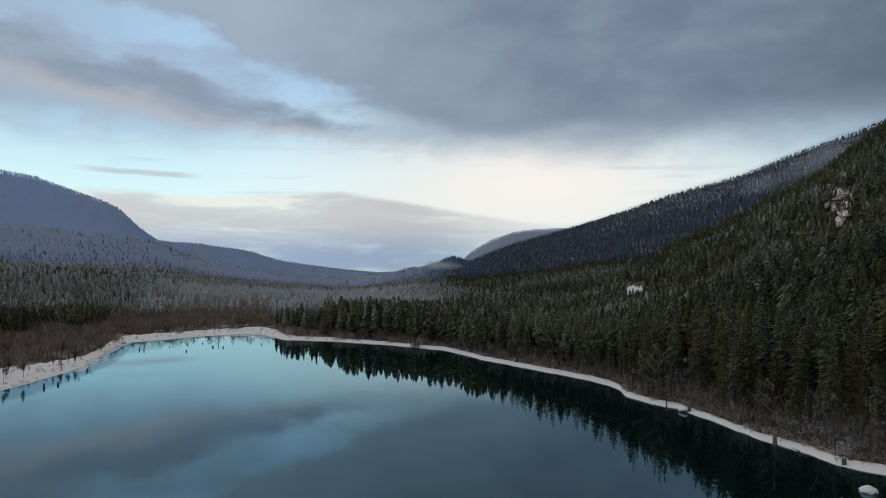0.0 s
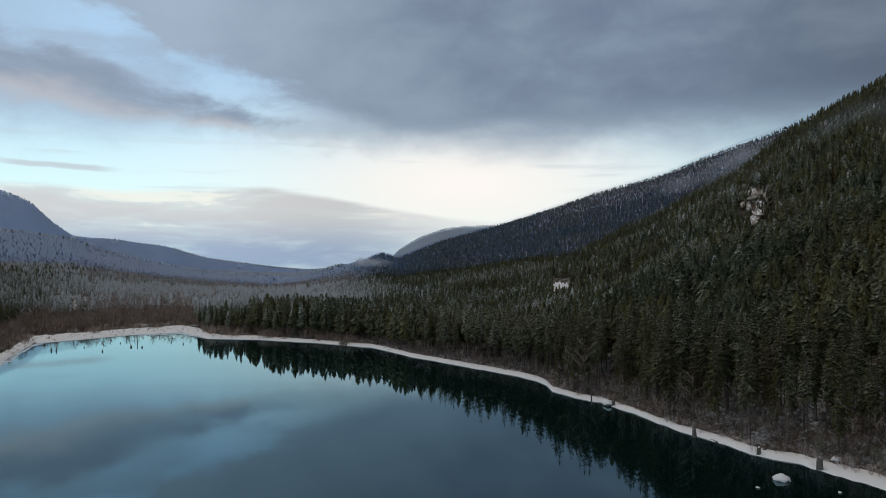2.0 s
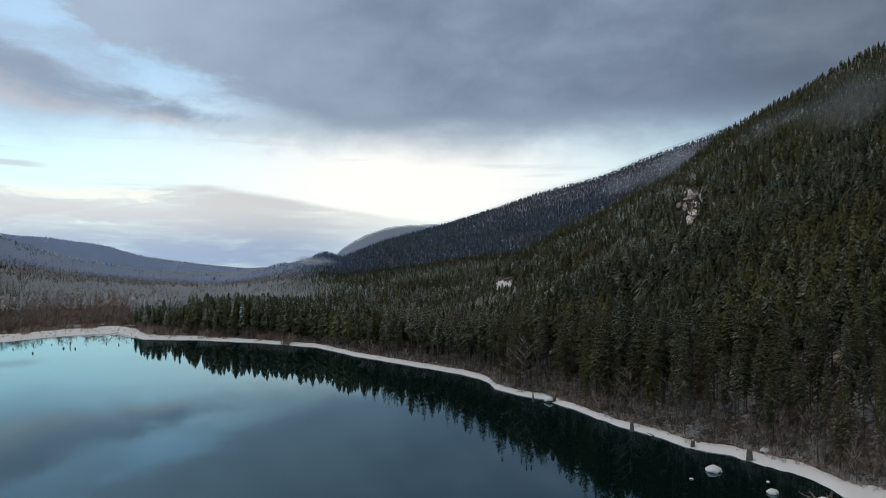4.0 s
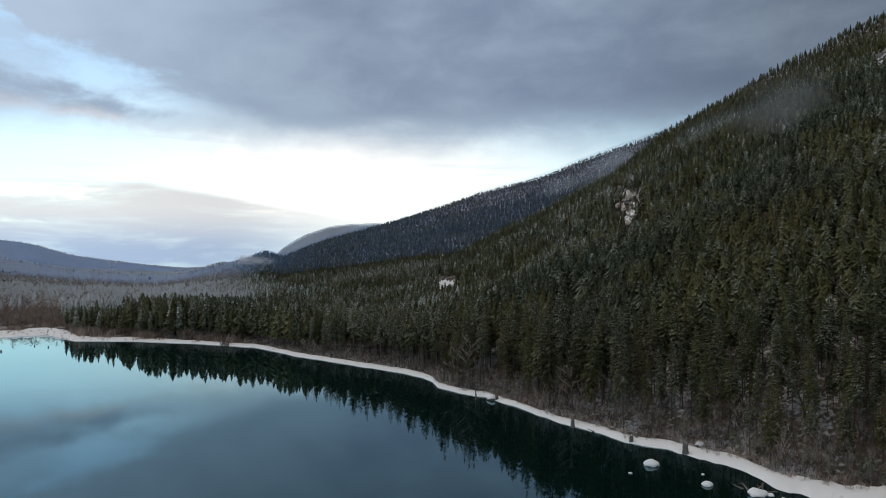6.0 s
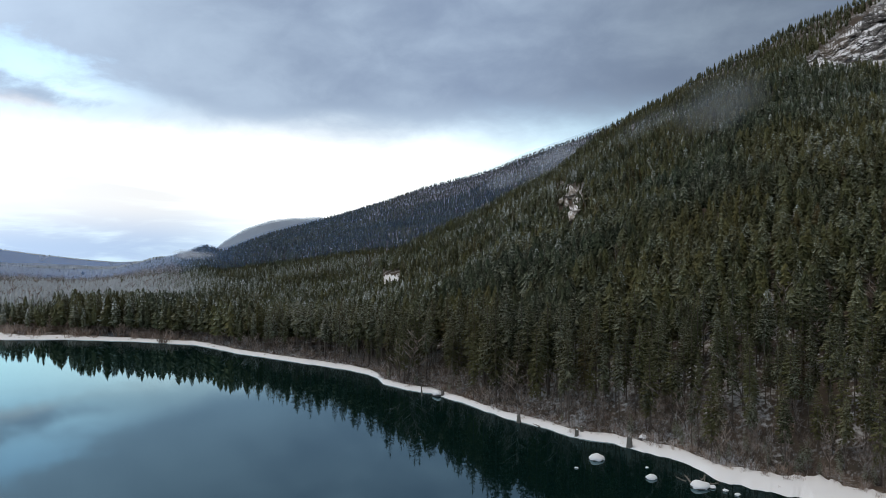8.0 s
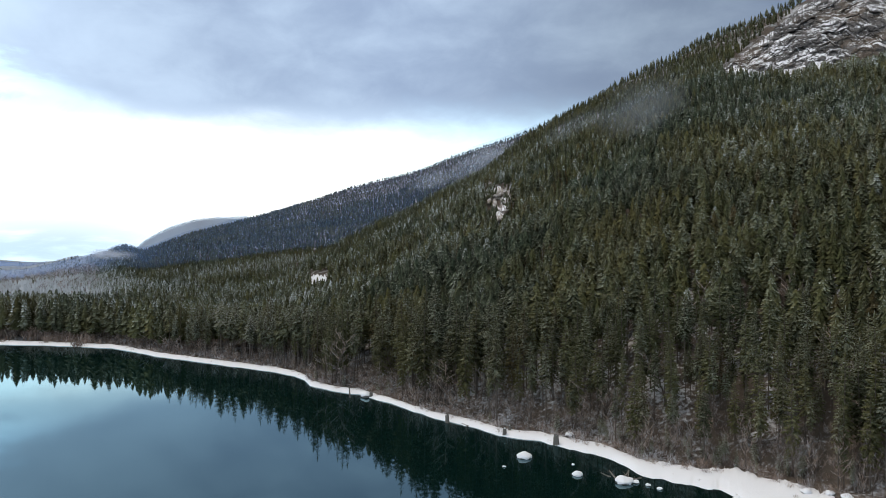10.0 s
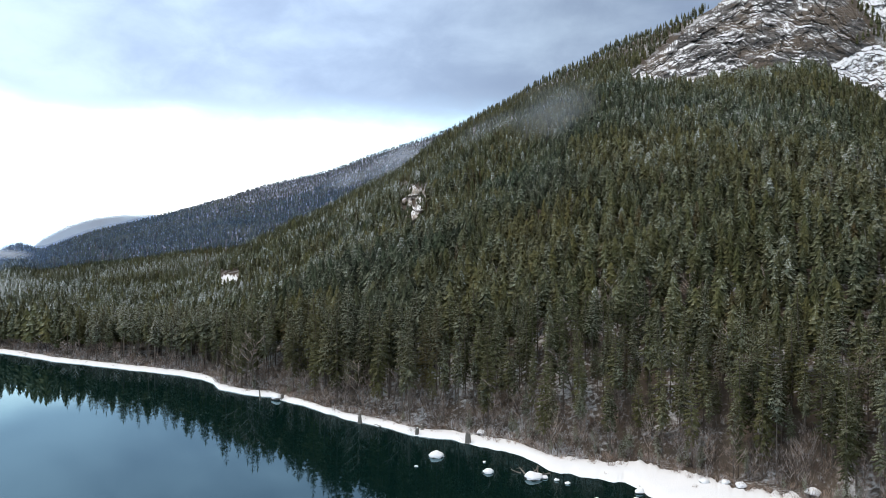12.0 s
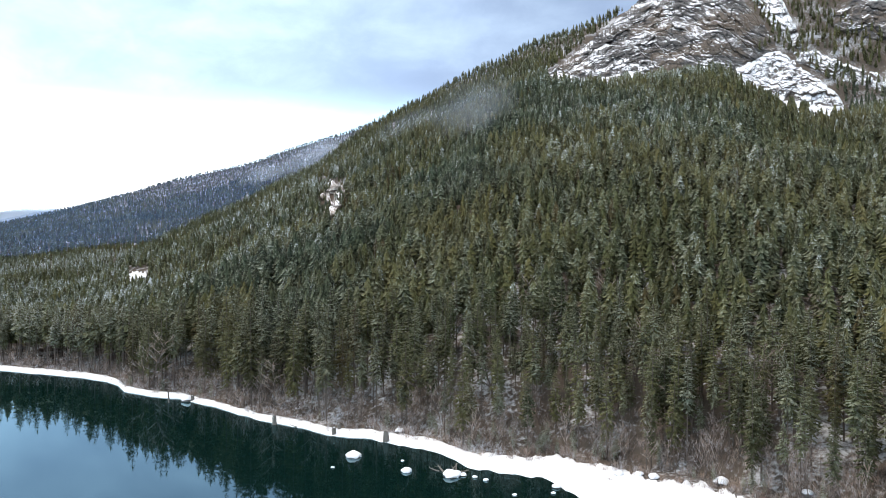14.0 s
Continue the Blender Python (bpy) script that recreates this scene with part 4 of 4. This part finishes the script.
def alder(k, a_, r_, size, turn, slim=1.15):
    tree = new("leafless_tree")
    tree.matrix_world = Matrix.Translation(spot(a_, r_, -0.1)) @ Matrix.Rotation(turn, 4, "Z") @ Matrix.Diagonal((size * slim, size * slim, size, 1))
    part("trunk", alders[k][0], tree)
    part("branch_crown", alders[k][1], tree)
    return tagged(tree, "leafless brown alder with fine twigs at the forest edge", "leafless tree", "leafless trees at the shore")


rng = np.random.default_rng(21)
alder(1, 15.6, shore(15.6) + 14, 24, 0.5)
alder(2, 15.9, shore(15.9) + 12, 19, 2.0)
for k in range(160):
    a_ = float(rng.uniform(2, 66) if k < 110 else rng.uniform(34, 64))
    alder(int(rng.integers(0, 5)), a_, float(shore(a_) + curve(BEACH, a_) + rng.uniform(-1, 11)), float(rng.uniform(5, 14)), float(rng.uniform(0, 6.28)), float(rng.uniform(0.3, 0.7)))


for k in range(30):
    a_ = float(rng.uniform(14, 62))
    alder(int(rng.integers(0, 5)), a_, float(shore(a_) + curve(BEACH, a_) + rng.uniform(8, 60)), float(rng.uniform(12, 18)), float(rng.uniform(0, 6.28)), float(rng.uniform(0.7, 1.2)))

snags = []
for k in range(3):
    tv, tf, bv, bf = leafless(340 + k, 9, 1, 0, 1.2)
    snags.append((mesh_from("trunk", tv, tf, [WOOD]), mesh_from("limb_crown", bv, bf, [WOOD])))
for k in range(34):
    a_ = float(rng.uniform(20, 60))
    r_ = float(rng.uniform(shore(a_) + 40, 760))
    size = float(rng.uniform(15, 24))
    snag = new("dead_tree")
    snag.matrix_world = Matrix.Translation(spot(a_, r_, -0.1)) @ Matrix.Rotation(k * 1.7, 4, "Z") @ Matrix.Diagonal((size * 0.55, size * 0.55, size, 1))
    part("trunk", snags[k % 3][0], snag)
    part("limb_crown", snags[k % 3][1], snag)
    tagged(snag, "bleached grey dead tree with broken limbs among firs", "dead tree", "dead trees on the hillside")


def thicket(name, kinds, a, r, low, high, frost_lo, frost_hi, seed, label):
    rng = np.random.default_rng(seed)
    spots = np.stack([r * np.sin(np.radians(a)), r * np.cos(np.radians(a)), height(a, r)], -1)
    V, F, I, T, G = scatter(kinds, spots, rng.uniform(low, high, len(a)), rng.uniform(0, 6.28, len(a)), rng.random(len(a)), rng.uniform(frost_lo, frost_hi, len(a)), seed)
    return tagged(new(name, mesh_from(name, V, F, [TWIGS, BARK], I, tint=T, frost=G)), label, "brush", kind="stuff")


def bush(seed, stems=26, thick=1.0, twigs=0):
    """A clump of thin bent stems with side twigs, one unit high."""
    rng = np.random.default_rng(seed)
    v, f = [], []
    for i in range(stems):
        t, lean = rng.uniform(0, 6.28), rng.uniform(0.05, 0.75)
        o = Vector((rng.normal(0, 0.22), rng.normal(0, 0.22), -0.05))
        q = o + Vector((math.cos(t) * lean, math.sin(t) * lean, rng.uniform(0.45, 1.0)))
        side = Vector((-math.sin(t + rng.normal(0, 1)), math.cos(t), 0)) * rng.uniform(0.008, 0.020) * thick
        m = o.lerp(q, 0.55) + Vector((rng.normal(0, 0.06), rng.normal(0, 0.06), 0.04))
        b = len(v)
        v += [tuple(o - side * 0.6), tuple(o + side * 0.6), tuple(m + side), tuple(m - side), tuple(q)]
        f += [(b, b + 1, b + 2), (b, b + 2, b + 3), (b + 3, b + 2, b + 4)]
        for _ in range(twigs):
            p = m.lerp(q, rng.uniform(0, 0.8))
            e = p + Vector((rng.normal(0, 0.14), rng.normal(0, 0.14), rng.uniform(0.0, 0.2)))
            b = len(v)
            v += [tuple(p - side * 0.6), tuple(p + side * 0.6), tuple(e)]
            f += [(b, b + 1, b + 2)]
    return np.array(v), np.array(f), np.zeros(len(f), int), np.zeros(len(v))


def wood(seed, limbs=9, twigs=4, thick=4.0):
    tv, tf, bv, bf = leafless(seed, limbs, twigs, 0, thick, 2)
    return np.concatenate([tv, bv]), np.concatenate([tf, bf + len(tv)]), np.concatenate([np.ones(len(tf), int), np.zeros(len(bf), int)]), np.zeros(len(tv) + len(bv))


bushes = [bush(500 + k, 40, 0.6, 3) for k in range(6)]
thin_bushes = [bush(510 + k, 30, 1.5) for k in range(6)]
woods = [wood(520 + k, 11, 4, 2.4) for k in range(6)]
far_woods = [wood(530 + k, 8, 2, 7.0) for k in range(6)]
a, r = sow(110, 520, 1.9, -2, 70, 31)
off = r - shore(a) - curve(BEACH, a)
ok = (off > -3.2 + 1.5 * np.sin(a * 9) + 1.2 * np.sin(a * 23)) & (off < 19 + 4 * np.sin(a * 4) + 9 * np.clip(1 - np.abs(a - 32) / 12, 0, 1)) & (rng.random(len(a)) < 0.8)
thicket("shore_brush", bushes, a[ok], r[ok], 0.7, 3.0, 0.0, np.where(a[ok] > 42, 1.0, 2.2), 32, "tangle of brown leafless brush frosted with snow")
a, r = sow(200, 560, 3.6, -8, 26, 39)
off = r - shore(a) - curve(BEACH, a)
ok = (off > -1 + 1.5 * np.sin(a * 7)) & (off < 11 + 3 * np.sin(a * 5)) & (rng.random(len(a)) < np.clip((26 - a) / 8, 0, 0.85))
thicket("shore_saplings", woods, a[ok], r[ok], 3.5, 9.5, 0.1, 1.0, 40, "brown leafless saplings crowding the snowy shore")
a, r = sow(300, 860, 4.6, -37, 0, 33)
off = r - shore(a) - curve(BEACH, a)
ok = (off > -10 + 9 * np.sin(a * 2.3) * np.sin(a * 0.9)) & (off < 230 + 30 * np.sin(a)) & (off < 60 + 400 * np.clip(-a - 6, 0, 1)) & (bumps(r * np.sin(np.radians(a)), r * np.cos(np.radians(a)), 9) > np.where(off < 25, 0.1, -0.7))
thicket("west_brush", thin_bushes, a[ok], r[ok], 3.0, 7.5, 0.0, 0.6, 34, "reddish brown leafless thicket along the far shore")
a, r = sow(300, 860, 8.0, -37, 4, 35)
off = r - shore(a) - curve(BEACH, a)
ok = (off > 3) & (off < 230 + 30 * np.sin(a * 2)) & ((a < -5) | (off < 40))
thicket("alder_wood", woods, a[ok], r[ok], 5, 13, 0.0, 0.8, 36, "leafless alder wood behind the far shore")
a, r = sow(600, 1400, 10.0, -37, -1, 37)
ok = inland(a, r, 150) & (rng.random(len(a)) < np.where(a < -20, 0.35, 0.9))
thicket("frosted_wood", far_woods, a[ok], r[ok], 10, 19, 1.2, 1.8, 38, "white-frosted leafless trees in the valley")


a, r = sow(110, 620, 3.0, -34, 66, 41)
off = r - shore(a) - curve(BEACH, a)
ok = (off < 0) & (off > -curve(BEACH, a) + 1.5) & (rng.random(len(a)) < np.where(a < -20, 0.34, np.where(a < -8, 0.30, 0.16)))
thicket("bank_twigs", bushes, a[ok], r[ok], 0.35, np.where(a[ok] < -8, 2.4, 1.5), 0.0, 0.7, 42, "small dark twigs poking out of the snow")


# ---------------------------------------------------------------- drifting mist
def make_mist(name, dense, seed, tone, torn_):
    m = bpy.data.materials.new(name)
    m.use_nodes = True
    n = Nodes(m.node_tree)
    u, v, _ = n.xyz(n.add("ShaderNodeTexCoord").outputs["UV"])
    fx = n.math("MULTIPLY", n.math("SUBTRACT", u, 0.5), 2.0)
    fy = n.math("MULTIPLY", n.math("SUBTRACT", v, 0.5), 2.0)
    d = n.math("ADD", n.math("MULTIPLY", fx, fx), n.math("MULTIPLY", fy, fy))
    x, y, z = n.xyz(place(n))
    wisp = n.noise(n.join(n.math("ADD", n.math("MULTIPLY", x, 0.010), seed), n.math("MULTIPLY", y, 0.010), n.math("MULTIPLY", z, 0.022)), 1.0, 5, 0.6, 0.5)
    wisp = n.math("ADD", 0.5, n.math("MULTIPLY", n.math("SUBTRACT", wisp, 0.5), torn_))
    alpha = n.math("MULTIPLY", n.step(n.math("SUBTRACT", wisp, n.math("MULTIPLY", d, 0.40)), 0.20, 0.66), dense)
    clear_, mixed = n.add("ShaderNodeBsdfTransparent"), n.add("ShaderNodeMixShader")
    front, behind, fog = n.add("ShaderNodeBsdfDiffuse"), n.add("ShaderNodeBsdfTranslucent"), n.add("ShaderNodeMixShader")
    for item in (front, behind):
        item.inputs["Color"].default_value = (*tone, 1)
    n.put(fog.inputs[1], front.outputs[0])
    n.put(fog.inputs[2], behind.outputs[0])
    n.put(mixed.inputs[0], alpha)
    n.put(mixed.inputs[1], clear_.outputs[0])
    n.put(mixed.inputs[2], fog.outputs[0])
    n.put(n.add("ShaderNodeOutputMaterial").inputs["Surface"], mixed.outputs[0])
    return m


def slope_reach(a_, e_):
    """How far off the ground rises to the sight angle e_ at bearing a_, or the crest where it never does."""
    reach_ = np.arange(250, 1150, 10.0)
    e = rising(np.full(len(reach_), a_), reach_)
    over = np.nonzero(e >= e_)[0]
    return float(reach_[over[0]] if len(over) else reach_[int(np.argmax(e))])


def mist(a_, e_, wide_, tall_, dense, seed, r_=None, layers=2, tilt=0.0, tone=(0.82, 0.84, 0.87)):
    """Soft veils one behind the other, wide_ by tall_ degrees, at the distance r_ or hanging a little in front of the near slope."""
    verts, uvs, faces = [], [], []
    columns, rows = 21, 11
    foot = min(slope_reach(a_ + i * wide_ / 2, e_ - tall_ / 2 + i * wide_ / 2 * tilt) for i in (-1, 0, 1)) if r_ is None else r_
    for k in range(layers):
        base = len(verts)
        for i in range(columns):
            for j in range(rows):
                u, v = i / (columns - 1), j / (rows - 1)
                aa, ee = a_ + (u - 0.5) * wide_ + 0.2 * k, e_ + (v - 0.5) * tall_ + (u - 0.5) * wide_ * tilt
                rr = foot - 45 - 22 * k - 12 * math.sin(math.pi * u)
                verts.append((rr * math.sin(radians(aa)), rr * math.cos(radians(aa)), 48 + rr * math.tan(radians(ee))))
                uvs.append((u, v))
        faces.append(grid_faces(columns, rows) + base)
    faces = np.concatenate(faces)
    me = mesh_from("mist", verts, faces, [make_mist("mist", dense, seed, tone, 1.0 if layers > 1 else 0.3)], smooth=True)
    me.uv_layers.new(name="UVMap").data.foreach_set("uv", np.array(uvs, np.float32)[faces.ravel()].ravel())
    return tagged(new("mist", me), "thin grey mist drifting along the forested slope", "mist", kind="stuff")


mist(38.6, 11.1, 9.5, 5.6, 0.23, 3.0, tilt=0.25, tone=(0.58, 0.59, 0.62))
mist(33.6, 9.7, 8.0, 2.4, 0.16, 4.4, tilt=0.36, tone=(0.62, 0.64, 0.68))
mist(26.6, 7.3, 7.5, 2.4, 0.30, 8.0, 1250, tilt=0.44)
mist(23.0, 5.7, 5.0, 1.5, 0.22, 9.0, 1250, tilt=0.25)
mist(-0.1, 0.12, 4.2, 1.1, 0.85, 5.3, 1270, tilt=-0.03, tone=(0.90, 0.90, 0.92))


def make_haze_tint(dense, tone):
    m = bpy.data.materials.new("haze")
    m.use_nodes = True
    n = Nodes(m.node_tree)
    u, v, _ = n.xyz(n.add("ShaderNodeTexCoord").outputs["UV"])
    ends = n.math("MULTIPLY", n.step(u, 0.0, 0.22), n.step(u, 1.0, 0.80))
    # distance haze as a painted tint, fading out at the ends and the foot
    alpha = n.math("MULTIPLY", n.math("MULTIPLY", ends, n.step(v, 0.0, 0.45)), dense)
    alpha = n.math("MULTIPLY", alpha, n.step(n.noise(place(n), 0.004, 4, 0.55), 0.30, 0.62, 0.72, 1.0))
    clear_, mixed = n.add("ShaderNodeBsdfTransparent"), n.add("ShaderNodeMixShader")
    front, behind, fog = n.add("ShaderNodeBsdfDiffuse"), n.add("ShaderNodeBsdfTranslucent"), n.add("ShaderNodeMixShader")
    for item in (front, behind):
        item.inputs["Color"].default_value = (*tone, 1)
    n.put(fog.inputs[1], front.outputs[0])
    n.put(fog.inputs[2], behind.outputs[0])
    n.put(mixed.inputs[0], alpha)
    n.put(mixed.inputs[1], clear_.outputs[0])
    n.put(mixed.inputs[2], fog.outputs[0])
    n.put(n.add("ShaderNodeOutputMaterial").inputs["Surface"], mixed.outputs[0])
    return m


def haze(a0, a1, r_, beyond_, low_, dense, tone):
    """A blue-tinted sheet painting in hazy air before the slopes between two distances, reaching up to their crest."""
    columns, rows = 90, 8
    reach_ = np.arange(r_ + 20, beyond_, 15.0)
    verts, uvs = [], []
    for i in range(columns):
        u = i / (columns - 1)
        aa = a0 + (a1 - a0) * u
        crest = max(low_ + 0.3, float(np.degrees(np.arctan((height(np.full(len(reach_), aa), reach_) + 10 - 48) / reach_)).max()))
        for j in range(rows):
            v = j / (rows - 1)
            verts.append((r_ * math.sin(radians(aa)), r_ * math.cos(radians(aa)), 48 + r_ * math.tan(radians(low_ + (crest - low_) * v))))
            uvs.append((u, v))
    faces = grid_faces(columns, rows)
    me = mesh_from("haze", verts, faces, [make_haze_tint(dense, tone)], smooth=True)
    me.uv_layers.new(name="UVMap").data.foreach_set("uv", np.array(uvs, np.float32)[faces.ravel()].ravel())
    return tagged(new("haze", me), "see-through blue sheet standing in for haze before the far slopes", "haze", kind="stuff")


# added sheets, their blue in place of the depth of air
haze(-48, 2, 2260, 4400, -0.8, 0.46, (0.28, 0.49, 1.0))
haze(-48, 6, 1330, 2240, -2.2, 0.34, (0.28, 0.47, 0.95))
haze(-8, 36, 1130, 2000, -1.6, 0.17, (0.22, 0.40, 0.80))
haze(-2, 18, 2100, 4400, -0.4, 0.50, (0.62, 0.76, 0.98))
